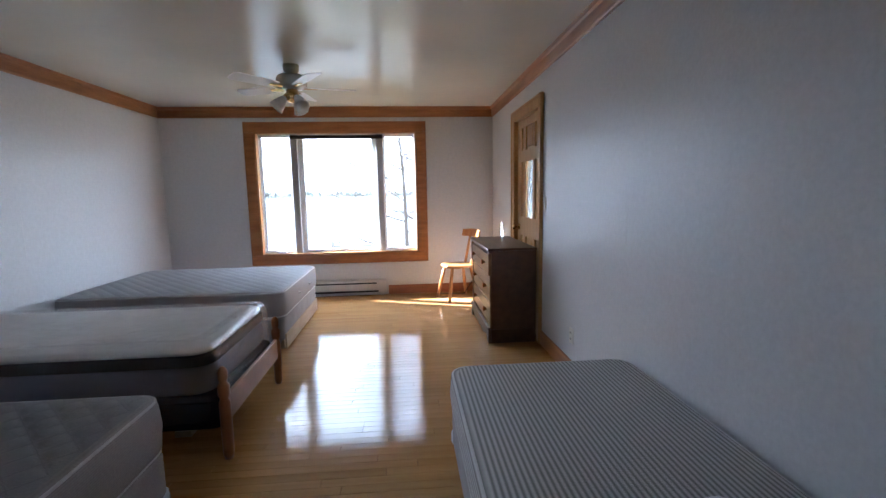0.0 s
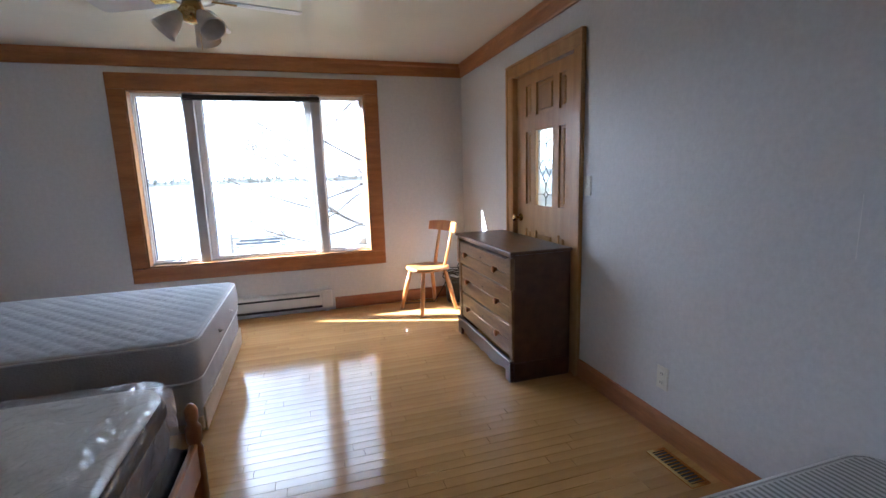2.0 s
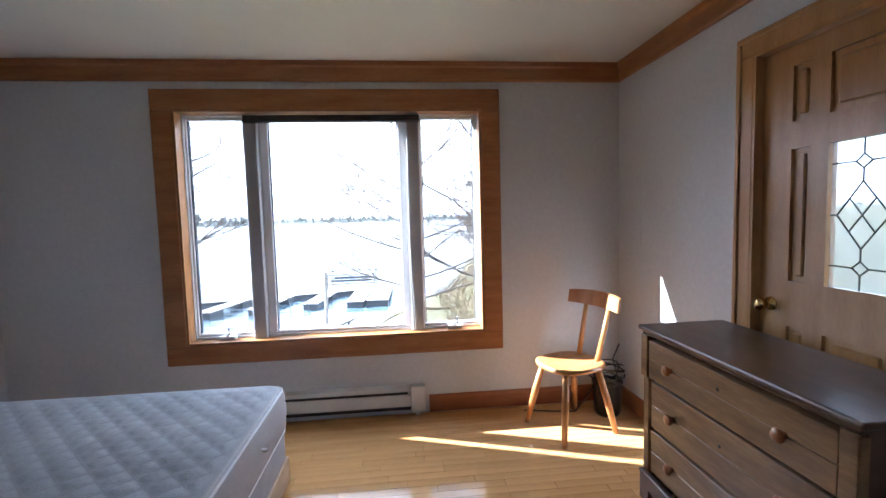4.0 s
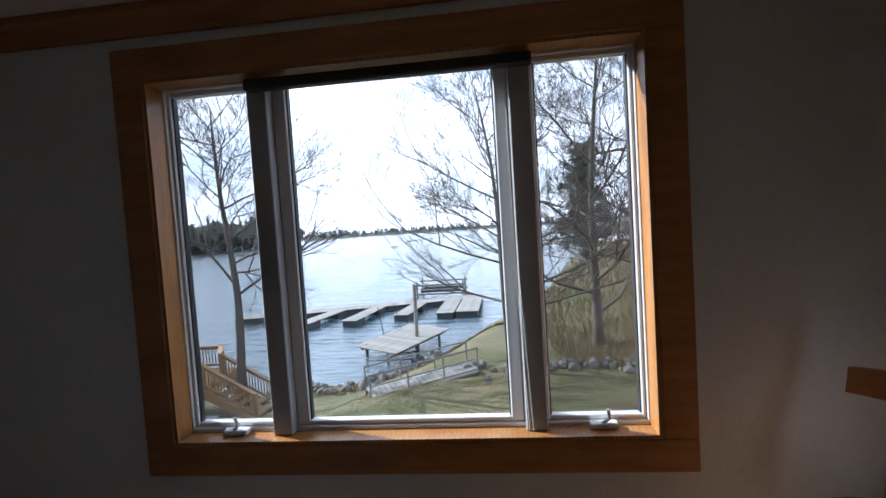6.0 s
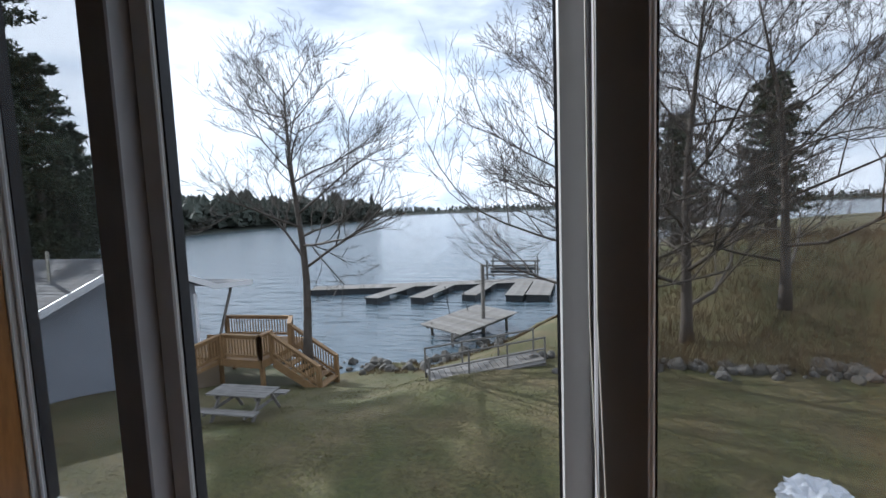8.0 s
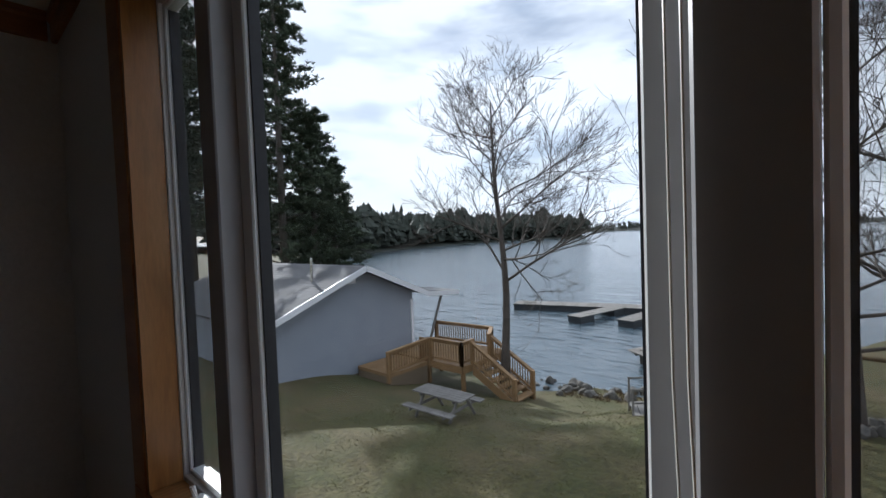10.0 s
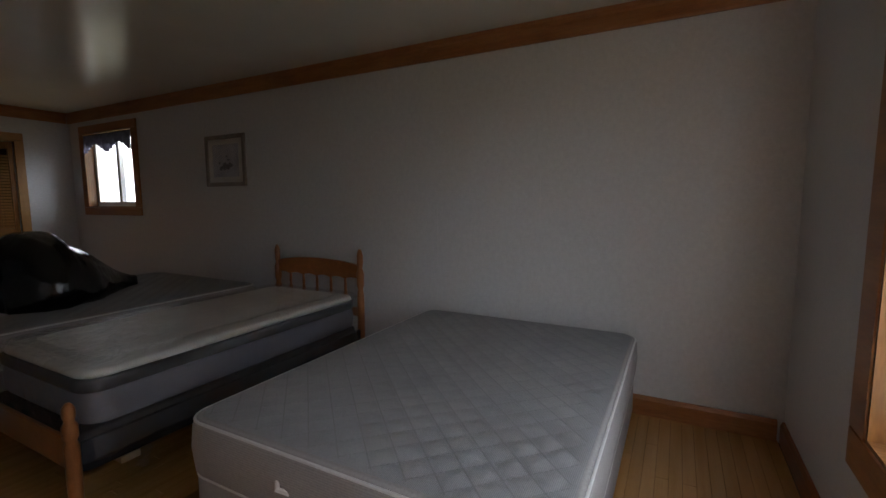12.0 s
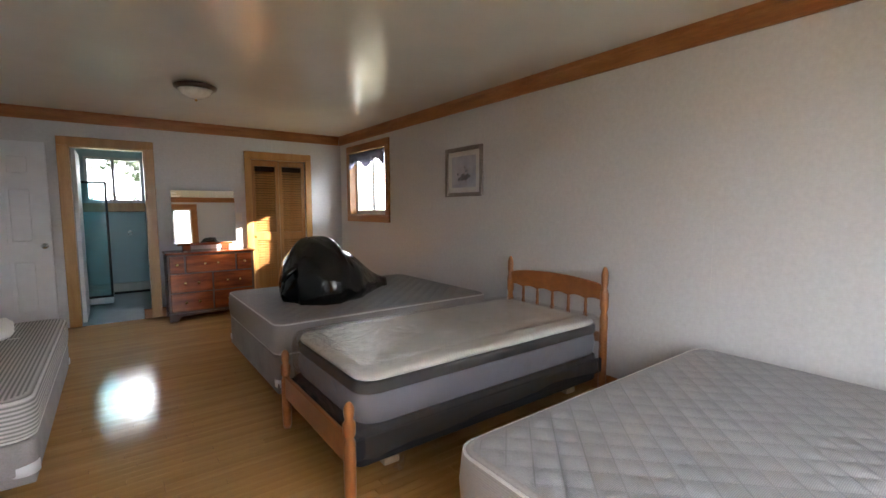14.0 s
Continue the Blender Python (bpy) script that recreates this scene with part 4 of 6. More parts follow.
def box_spring(label, m, w, d, h, foot=0.08, guard=True, raw=False):
    t = thing("box_spring", label, "box spring", m)
    part("body", slab(w, d, foot, h, 0.06, 0.014), M["boxcloth"], t, smooth=True)
    part("lower_frame", box(0.01, w - 0.004, 0.01, d - 0.01, foot - 0.045, foot + 0.03, 0.004), M["rawwood"] if raw else M["boxcloth"], t)
    if raw:
        part("side_board", box(w - 0.002, w + 0.010, 0.03, d - 0.03, foot - 0.055, foot + 0.075, 0.003), M["rawwood"], t, "unfinished pale pine side board")
    if guard:
        for x, y in ((0, 0), (w, 0), (0, d), (w, d)):
            part("corner_guard", lathe([(0.058, foot + 0.0), (0.058, foot + 0.045), (0.03, foot + 0.065)], 16), M["white"], t, "white plastic corner guard", True, pose(x + (0.052 if x == 0 else -0.052), y + (0.052 if y == 0 else -0.052), 0))
    for x in (0.12, w - 0.12):
        for y in (0.12, d - 0.12):
            part("leg", lathe([(0.018, 0), (0.022, 0.01), (0.022, foot - 0.044)], 10), M["black"], t, m=pose(x, y, 0))
    return t


# bed beside the window
box_spring("grey box spring with pale pine boards on the floor", pose(-4.00, -2.105, 0), 1.80, 1.37, 0.298, raw=True, guard=False)
mattress("mattress", "pale blue-white diamond-quilted mattress on a box spring", pose(-4.01, -2.115, 0.300), 1.825, 1.39, 0.228, M["mat_side"], M["mat_top"], "diamond", 0.120, 0.009, 2)
# bed with the rubbish bag
box_spring("grey box spring with white corner guards", pose(-4.08, -5.575, 0), 1.93, 1.55, 0.31, foot=0.09)
mattress("mattress", "grey diamond-quilted mattress with frayed corner on a box spring", pose(-4.09, -5.585, 0.312), 1.95, 1.57, 0.230, M["mat_side"], M["mat_top"], "diamond", 0.125, 0.009)
# narrow striped bed along the wallpapered wall
box_spring("pale grey box spring with white corner guards", pose(-0.950, -5.61, 0), 0.91, 1.91, 0.255, foot=0.09)
mattress("mattress", "grey and white pinstriped mattress along the wall", pose(-0.955, -5.62, 0.257), 0.925, 1.93, 0.205, M["stripe_side"], M["stripe"], "flat", high=0.006)

pl = thing("pillow", "crumpled white bed pillow on the striped mattress", "pillow", pose(-0.47, -5.15, 0.466, 0, 0, 8))
bm = bmesh.new()
bmesh.ops.create_uvsphere(bm, u_segments=40, v_segments=20, radius=1)
for v in bm.verts:
    x, y, z = v.co
    sx, sy = math.copysign(abs(x) ** 0.55, x), math.copysign(abs(y) ** 0.55, y)
    lump = 1 + 0.22 * noise.noise((x * 2.2, y * 2.2, z + 3))
    v.co = (sx * 0.235, sy * 0.33, 0.046 + z * 0.052 * lump + (0.03 * noise.noise((x * 4, y * 4, 1)) if z > 0 else 0))
part("cushion", bm, M["linen"], pl, smooth=True)
part("label_tag", box(-0.255, -0.20, 0.31, 0.325, 0.03, 0.034), M["linen"], pl)

# spindle bed with the wrapped mattress
HX, FXX, YA, YB = -3.985, -2.085, -2.72, -3.62
bed = thing("bed_frame", "maple-stained single bed frame with turned spindle headboard", "bed frame", pose(0, 0, 0))


def post(h):
    return lathe([(0.020, 0), (0.026, 0.03), (0.028, h * 0.30), (0.028, h * 0.62), (0.020, h * 0.66), (0.029, h * 0.70), (0.029, h * 0.80), (0.018, h * 0.84), (0.024, h * 0.88), (0.024, h * 0.95), (0.017, h * 0.98), (0.008, h)], 14)


for y in (YA, YB):
    part("headboard_post", post(0.93), M["bedwood"], bed, smooth=True, m=pose(HX, y, 0))
    part("footboard_post", post(0.485), M["bedwood"], bed, smooth=True, m=pose(FXX, y, 0))
n = 24
L = abs(YB - YA)
outline = [(L * k / n, 0.69 + 0.016 * abs(math.sin(math.pi * 6 * k / n))) for k in range(n + 1)] + [(L * k / n, 0.795 + 0.045 * math.sin(math.pi * k / n) ** 0.6) for k in range(n, -1, -1)]
part("headboard_rail", prism(outline, 0.022, "x"), M["bedwood"], bed, m=pose(HX - 0.011, YB, 0))
part("headboard_rail", box(HX - 0.012, HX + 0.012, YB, YA, 0.40, 0.47, 0.005), M["bedwood"], bed)
for k in range(5):
    y = YB + L * (k + 1) / 6
    part("spindle", lathe([(0.009, 0.47), (0.012, 0.50), (0.010, 0.52), (0.017, 0.565), (0.010, 0.61), (0.013, 0.63), (0.009, 0.70)], 10), M["bedwood"], bed, smooth=True, m=pose(HX, y, 0))
part("footboard_rail", box(FXX - 0.012, FXX + 0.012, YB, YA, 0.19, 0.33, 0.006), M["bedwood"], bed)
for y in (YA, YB):
    part("side_rail", box(HX, FXX, y - 0.010, y + 0.010, 0.20, 0.30, 0.004), M["blackcloth"], bed, "black steel side rail")
bsp = thing("box_spring", "black cloth box spring inside the bed frame", "box spring", pose(-3.945, -3.610, 0))
part("body", slab(1.83, 0.88, 0.15, 0.33, 0.05, 0.012), M["blackcloth"], bsp, smooth=True)
for x in (0.25, 1.6):
    part("slat", box(x, x + 0.08, 0.0, 0.88, 0.12, 0.15), M["rawwood"], bsp)
    part("support_leg", box(x + 0.02, x + 0.06, 0.43, 0.47, 0, 0.12), M["black"], bsp)
wm = thing("wrapped_mattress", "new white pillow-top mattress wrapped in clear plastic", "mattress", pose(-3.945, -3.62, 0.332))
part("body", slab(1.80, 0.90, 0, 0.165, 0.10, 0.03, 0.006), M["greycloth"], wm, smooth=True)
part("dark_band", slab(1.812, 0.912, 0.150, 0.212, 0.10, 0.012), M["band"], wm, "charcoal border band", True, pose(-0.006, -0.006, 0))
part("pillow_top", slab(1.79, 0.89, 0.203, 0.250, 0.10, 0.022), M["knit"], wm, smooth=True, m=pose(0.006, 0.006, 0))
part("quilted_top", quilt(1.79, 0.89, 0.250, 0.2, 0.010, "tuft"), M["knit"], wm, smooth=True, m=pose(0.006, 0.006, 0))
wrap = bmesh.new()
rings = []
ol = [(a, b) for a, b in rounded(1.86, 0.96, 0.11, 14)]
fine = []
for (ax, ay), (bx, by) in zip(ol, ol[1:] + ol[:1]):
    k = max(1, int(math.hypot(bx - ax, by - ay) / 0.02))
    fine += [(ax + (bx - ax) * i / k, ay + (by - ay) * i / k) for i in range(k)]
LEVELS = 30
for lvl in range(LEVELS):
    f = lvl / (LEVELS - 1)
    z = -0.115 + 0.380 * min(1.0, f / 0.84)
    roll = max(0.0, (f - 0.74) / 0.26)
    ins = 0.14 * roll * roll
    ring = []
    for i, (x, y) in enumerate(fine):
        cx, cy = 0.93, 0.48
        ridge = 0.35 - abs(noise.noise((x * 6 + z * 3, y * 6, z * 7))) + 0.5 * (0.3 - abs(noise.noise((x * 17, y * 17 + z * 8, z * 15))))
        sag = 0.040 * noise.noise((x * 2.6, y * 2.6, 7)) + 0.015 * noise.noise((x * 9, y * 9, 2))
        amp = 0.016 if z < 0.2 else 0.006
        fx, fy = (x - cx) / 0.93, (y - cy) / 0.48
        ring.append(wrap.verts.new((x - fx * (ins - amp * ridge) - 0.03, y - fy * (ins - amp * ridge) - 0.03, z + 0.006 * ridge + sag * (1 - f) ** 2)))
    rings.append(ring)
for a, b in zip(rings, rings[1:]):
    for k in range(len(a)):
        wrap.faces.new((a[k - 1], a[k], b[k], b[k - 1]))
part("plastic_cover", wrap, M["plastic"], wm, "loose clear plastic wrapping with crinkles", True)
top = bmesh.new()
gx, gy = 150, 72
gv = {}
for i in range(gx + 1):
    for j in range(gy + 1):
        x, y = 0.06 + 1.70 * i / gx, 0.06 + 0.78 * j / gy
        loose = 0.25 + 0.75 * smooth_step((x - 1.05) / 0.5)
        crease = (0.012 * (0.5 - abs(noise.noise((x * 7, y * 9, 1)))) + 0.006 * (0.5 - abs(noise.noise((x * 19 + y * 6, y * 17, 4))))) * loose
        gv[i, j] = top.verts.new((x, y, 0.268 + crease))
for i in range(gx):
    for j in range(gy):
        top.faces.new((gv[i, j], gv[i + 1, j], gv[i + 1, j + 1], gv[i, j + 1]))
part("plastic_top", top, M["plastic"], wm, smooth=True)
scrap = tube([(-2.42, -2.84, 0.15), (-2.425, -2.835, 0.09), (-2.40, -2.825, 0.03), (-2.385, -2.82, 0.012)], [0.015, 0.028, 0.026, 0.03], 8)
tagged(part("plastic_scrap", scrap, M["plastic"]), "torn end of clear plastic hanging to the floor", "plastic scrap")

# rubbish bag
bg = thing("rubbish_bag", "full black plastic rubbish bag slumped on the mattress", "rubbish bag", pose(-2.47, -4.60, 0.548, 0, 0, 199))
bm, rings = bmesh.new(), []
for i in range(46):
    u = i / 45
    half = 0.36 * min(1.0, math.sin(math.pi * min(0.5, u * 1.9 + 0.10))) * (1 - 0.86 * smooth_step((u - 0.30) / 0.70)) + 0.012
    tall = 0.345 * min(1.0, math.sin(math.pi * min(0.5, u * 2.4 + 0.13))) * (1 - 0.90 * smooth_step((u - 0.22) / 0.85)) + 0.02
    ring = []
    for k in range(64):
        a = 2 * math.pi * k / 64
        fold = 0.10 * abs(noise.noise((u * 5.0 + math.cos(a) * 1.4, math.sin(a) * 2.2, 3.1))) + 0.055 * abs(noise.noise((u * 15.0, math.cos(a) * 5.0, math.sin(a) * 5.0))) + 0.03 * math.sin(a * 11 + u * 6) * max(0.0, u - 0.45)
        r = 1.06 - fold
        z = math.sin(a)
        ring.append(bm.verts.new((u * 1.10 - 0.04 * math.cos(a) ** 2, math.cos(a) * half * r, max(z, -0.55) * tall * r * (1.0 if z > 0 else 0.5) + tall * 0.275 + (0.06 * max(0, z) if u < 0.3 else 0))))
    rings.append(ring)
for a, b in zip(rings, rings[1:]):
    for k in range(64):
        bm.faces.new((a[k], a[(k + 1) % 64], b[(k + 1) % 64], b[k]))
bm.faces.new(rings[0][::-1])
bm.faces.new(rings[-1])
low = min(v.co.z for v in bm.verts)
for v in bm.verts:
    v.co.z -= low
part("sack", bm, M["bag"], bg, smooth=True)
part("knotted_neck", tube([(0.06, -0.02, 0.30), (-0.01, 0.0, 0.285), (-0.06, 0.02, 0.245), (-0.085, 0.04, 0.19)], [0.045, 0.026, 0.032, 0.016], 10), M["bag"], bg, smooth=True)
# ---- furniture and small fixtures ----
def turned_knob(r=0.020):
    return lathe([(r * 0.55, 0), (r * 0.45, 0.010), (r * 0.9, 0.016), (r, 0.024), (r * 0.8, 0.031), (r * 0.2, 0.033)], 14)


dr = thing("dresser", "dark-stained antique chest of three drawers with worn fronts", "dresser", pose(-0.035, -2.10, 0))
DW, DD, DH = 1.00, 0.400, 0.840
part("side_panel", box(-DD, 0, 0, 0.022, 0.0, DH - 0.02, 0.003), M["walnut"], dr)
part("side_panel", box(-DD, 0, DW - 0.022, DW, 0.0, DH - 0.02, 0.003), M["walnut"], dr)
part("back_panel", box(-0.012, 0, 0.022, DW - 0.022, 0.05, DH - 0.02), M["walnut"], dr)
part("top", box(-DD - 0.030, 0.004, -0.018, DW + 0.018, DH - 0.022, DH, 0.008, 2), M["walnut"], dr, "dark varnished top with rounded edge")
part("top_moulding", box(-DD - 0.016, -DD + 0.02, 0.0, DW, DH - 0.040, DH - 0.023, 0.005), M["walnut"], dr)
for y in (0.0, DW - 0.05):
    part("stile", box(-DD - 0.010, -DD + 0.012, y, y + 0.05, 0.13, 0.60, 0.006), M["front"], dr)
    part("stile", box(-DD - 0.022, -DD + 0.012, y - 0.002, y + 0.052, 0.60, DH - 0.041, 0.004), M["front"], dr)
n = 40
apron = [(0.0, 0.0), (0.07, 0.0)] + [(0.07 + (DW - 0.14) * k / n, 0.045 + 0.018 * math.cos(4 * math.pi * k / n) - 0.030 * math.exp(-((k / n - 0.5) / 0.10) ** 2) * (1 if abs(k / n - 0.5) > 0.03 else 1.15)) for k in range(n + 1)] + [(DW - 0.07, 0.0), (DW, 0.0), (DW, 0.125), (0.0, 0.125)]
part("plinth", prism(apron, 0.022, "x"), M["walnut"], dr, "dark scalloped apron", m=pose(-DD - 0.024, 0, 0))
part("plinth_moulding", box(-DD - 0.030, -DD, -0.004, DW + 0.004, 0.125, 0.142, 0.005), M["walnut"], dr)
part("plinth_side", box(-DD, -0.01, -0.010, 0.0, 0.0, 0.125, 0.003), M["walnut"], dr)
for z0, z1, out in ((0.155, 0.355, 0.004), (0.370, 0.585, 0.004), (0.605, 0.780, 0.016)):
    mid = (z0 + z1) / 2
    d = part("drawer", box(-DD - out, -DD + 0.20, 0.056, DW - 0.056, z0, mid - 0.002, 0.003), M["front"], dr, "worn honey-brown drawer front")
    part("drawer_board", box(-DD - out, -DD + 0.20, 0.056, DW - 0.056, mid, z1, 0.003), M["front"], d)
    for y in (0.22, DW - 0.22):
        part("knob", turned_knob(0.024), M["bedwood"], d, "turned wooden knob", True, pose(-DD - out, y, mid, 0, -90, 0))
    part("keyhole", lathe([(0.007, 0), (0.007, 0.002), (0.002, 0.003)], 10), M["black"], d, "", False, pose(-DD - out, DW / 2, mid + 0.03, 0, -90, 0))

d2b = thing("vanity_dresser", "cherry-stained dresser with brass-topped knobs under a mirror", "dresser", pose(-2.722, BACK + 0.03, 0))
VW, VD, VH = 0.955, 0.405, 0.82
part("body", box(0, VW, 0, VD - 0.02, 0.09, VH - 0.025, 0.004), M["walnut"], d2b)
part("top", box(-0.015, VW + 0.015, 0, VD + 0.012, VH - 0.025, VH, 0.009, 2), M["cherry"], d2b)
ap = [(0, 0), (0.09, 0), (0.12, 0.05), (0.30, 0.062), (VW - 0.30, 0.062), (VW - 0.12, 0.05), (VW - 0.09, 0), (VW, 0), (VW, 0.09), (0, 0.09)]
part("plinth", prism(ap, 0.02, "y"), M["walnut"], d2b, m=pose(0, VD - 0.032, 0))
part("plinth_back", box(0.0, VW, 0.0, 0.02, 0, 0.09), M["walnut"], d2b)
rows = [(0.575, 0.775, ((0.03, 0.20), (0.22, 0.76), (0.78, 0.93))), (0.345, 0.560, ((0.03, 0.47), (0.49, 0.93))), (0.115, 0.330, ((0.03, 0.47), (0.49, 0.93)))]
for z0, z1, cols in rows:
    for x0, x1 in cols:
        d = part("drawer", box(x0, x1, VD - 0.022, VD - 0.002, z0, z1, 0.005), M["cherry"], d2b, "glossy cherry drawer front")
        ks = [(x0 + x1) / 2] if x1 - x0 < 0.3 else [(x0 + x1) / 2 - 0.07, (x0 + x1) / 2 + 0.07]
        for x in ks:
            part("knob", turned_knob(0.017), M["brass"], d, "brass knob", True, pose(x, VD - 0.002, (z0 + z1) / 2, -90, 0, 0))

mi = thing("dresser_mirror", "frameless rectangular mirror on two wooden blocks", "mirror", pose(-2.595, BACK + 0.05, VH))
for x in (0.10, 0.54):
    part("block", box(x, x + 0.09, 0.0, 0.09, 0, 0.055, 0.006), M["cherry"], mi)
part("lower_rail", box(0.05, 0.68, 0.02, 0.07, 0.055, 0.085, 0.005), M["cherry"], mi)
mm = pose(0, 0.045, 0.085, 3, 0, 0)
part("mirror_glass", box(0, 0.72, 0, 0.005, 0, 0.66, 0.002), M["mirror"], mi, "plain mirror glass", m=mm)
part("backing", box(0.005, 0.715, -0.012, -0.001, 0.005, 0.655), M["walnut"], mi, m=mm)

ch = thing("wooden_chair", "honey-coloured wooden plank-seat chair with splayed legs", "chair", pose(-0.525, -0.385, 0, 0, 0, 18) @ Matrix.Scale(0.975, 4))
seat = bmesh.new()
ol = [(0.205 * math.copysign(abs(math.cos(a)) ** 0.7, math.cos(a)), 0.195 * math.copysign(abs(math.sin(a)) ** 0.75, math.sin(a))) for a in [2 * math.pi * k / 28 for k in range(28)]]
rg = []
for s, z in ((0.90, 0.415), (0.985, 0.422), (1.0, 0.436), (0.985, 0.448), (0.90, 0.450), (0.5, 0.440), (0.1, 0.436)):
    rg.append([seat.verts.new((x * s, y * s, z)) for x, y in ol])
for a, b in zip(rg, rg[1:]):
    for k in range(len(a)):
        seat.faces.new((a[k - 1], a[k], b[k], b[k - 1]))
seat.faces.new(rg[0])
seat.faces.new(rg[-1][::-1])
bmesh.ops.recalc_face_normals(seat, faces=seat.faces)
part("seat", seat, M["chairwood"], ch, smooth=True)
for sx in (-1, 1):
    for sy in (-1, 1):
        part("leg", tube([(sx * 0.205, sy * 0.195, 0.0), (sx * 0.165, sy * 0.155, 0.22), (sx * 0.125, sy * 0.115, 0.420)], [0.017, 0.023, 0.019], 10), M["chairwood"], ch, smooth=True)
for sy in (-1, 1):
    part("back_post", tube([(0.150, sy * 0.085, 0.44), (0.195, sy * 0.098, 0.62), (0.235, sy * 0.105, 0.80)], [0.019, 0.017, 0.015], 10), M["chairwood"], ch, smooth=True)
nb = 12
rail = bmesh.new()
fr, bk = [], []
for k in range(nb + 1):
    y = -0.23 + 0.46 * k / nb
    c = 0.235 - 0.9 * y * y
    top_z = 0.885 - 0.25 * y * y
    fr.append([rail.verts.new((c - 0.011 + (z - 0.79) * 0.18, y, z)) for z in (0.785, top_z)])
    bk.append([rail.verts.new((c + 0.011 + (z - 0.79) * 0.18, y, z)) for z in (0.785, top_z)])
for k in range(nb):
    rail.faces.new((fr[k][0], fr[k + 1][0], fr[k + 1][1], fr[k][1]))
    rail.faces.new((bk[k][1], bk[k + 1][1], bk[k + 1][0], bk[k][0]))
    rail.faces.new((fr[k][1], fr[k + 1][1], bk[k + 1][1], bk[k][1]))
    rail.faces.new((fr[k][0], bk[k][0], bk[k + 1][0], fr[k + 1][0]))
for e, s in ((0, 1), (nb, -1)):
    q = [fr[e][0], fr[e][1], bk[e][1], bk[e][0]]
    rail.faces.new(q if s > 0 else q[::-1])
bmesh.ops.recalc_face_normals(rail, faces=rail.faces)
part("backrest", rail, M["chairwood"], ch, smooth=False)

vb = thing("black_bundle", "black plastic bucket with tangled black cable in the corner", "cable bundle", pose(-0.20, -0.23, 0))
part("bucket", lathe([(0.075, 0), (0.085, 0.02), (0.098, 0.22), (0.104, 0.225), (0.094, 0.228), (0.08, 0.05), (0.01, 0.045)], 18), M["black"], vb, smooth=True)
loops = bmesh.new()
rnd = random.Random(4)
for k in range(9):
    r0, tilt, hz = rnd.uniform(0.07, 0.11), rnd.uniform(-0.6, 0.6), rnd.uniform(0.20, 0.33)
    add_tube(loops, [(r0 * math.cos(a) + 0.02 * math.sin(3 * a + k), r0 * math.sin(a), hz + tilt * 0.09 * math.cos(a + k)) for a in [2 * math.pi * i / 18 for i in range(17)]], 0.005, 5)
add_tube(loops, [(-0.09, -0.02, 0.24), (-0.17, -0.03, 0.12), (-0.22, 0.02, 0.02), (-0.34, 0.07, 0.006), (-0.55, 0.12, 0.006)], 0.005, 5)
add_tube(loops, [(0.05, -0.05, 0.26), (0.04, 0.0, 0.38), (0.10, 0.03, 0.47)], 0.005, 5)
part("cable", loops, M["black"], vb, "tangled black cable")

ht = thing("baseboard_heater", "white enamel electric baseboard heater under the window", "heater", pose(-2.966, -0.002, 0))
HL = 1.53
part("back_plate", box(0, HL, -0.012, 0, 0.035, 0.205, 0.002), M["enamel"], ht)
part("top_hood", prism([(0, 0.205), (-0.055, 0.196), (-0.062, 0.172), (-0.056, 0.172), (-0.050, 0.188), (0, 0.196)], HL, "x"), M["enamel"], ht)
part("front_panel", box(0.03, HL - 0.10, -0.066, -0.058, 0.068, 0.152, 0.004), M["enamel"], ht)
part("grille", box(0.03, HL - 0.12, -0.050, -0.020, 0.150, 0.176), M["vinyl_dark"], ht, "dark outlet slot")
part("lower_slot", box(0.03, HL - 0.10, -0.050, -0.013, 0.040, 0.062), M["vinyl_dark"], ht)
for x0, x1 in ((0, 0.03), (HL - 0.10, HL)):
    part("end_cap", box(x0, x1, -0.068, 0, 0.030, 0.206, 0.005), M["enamel"], ht)
for x in (0.05, HL - 0.07):
    part("bracket", box(x, x + 0.03, -0.05, -0.01, 0.0, 0.036), M["enamel"], ht)

sw = thing("light_switch", "ivory toggle light switch beside the panelled door", "light switch", pose(0, -2.212, 1.222))
part("plate", box(-0.007, 0, -0.036, 0.036, -0.058, 0.058, 0.003), M["plate"], sw)
part("toggle", box(-0.018, -0.006, -0.005, 0.005, -0.004, 0.014, 0.002), M["plate"], sw)
ou = thing("wall_outlet", "ivory double wall outlet above the baseboard", "outlet", pose(0, -2.86, 0.30))
part("plate", box(-0.007, 0, -0.036, 0.036, -0.058, 0.058, 0.003), M["plate"], ou)
for z in (-0.022, 0.022):
    s = part("socket", box(-0.010, -0.006, -0.016, 0.016, z - 0.014, z + 0.014, 0.003), M["plate"], ou)
    for y in (-0.006, 0.006):
        part("slot", box(-0.0115, -0.0095, y - 0.001, y + 0.001, z - 0.005, z + 0.006), M["black"], s)
s2 = thing("light_switch", "ivory light switch between the mirror and closet", "light switch", pose(-2.66, BACK, 1.22, 0, 0, -90))
part("plate", box(-0.007, 0, -0.036, 0.036, -0.058, 0.058, 0.003), M["plate"], s2)
part("toggle", box(-0.018, -0.006, -0.005, 0.005, -0.004, 0.014, 0.002), M["plate"], s2)
fv = thing("floor_register", "brown metal floor vent beside the baseboard", "floor vent", pose(-0.17, -3.22, 0.0))
part("frame", wall_with("y", 0, 0.005, 0, 0.10, 0, 0.26, [(0.016, 0.084, 0.016, 0.244)]), M["brass"], fv, m=pose(0, 0.26, 0.001, 90, 0, 0))
part("pit", box(0.014, 0.086, 0.014, 0.246, 0.0005, 0.002), M["black"], fv)
first = None
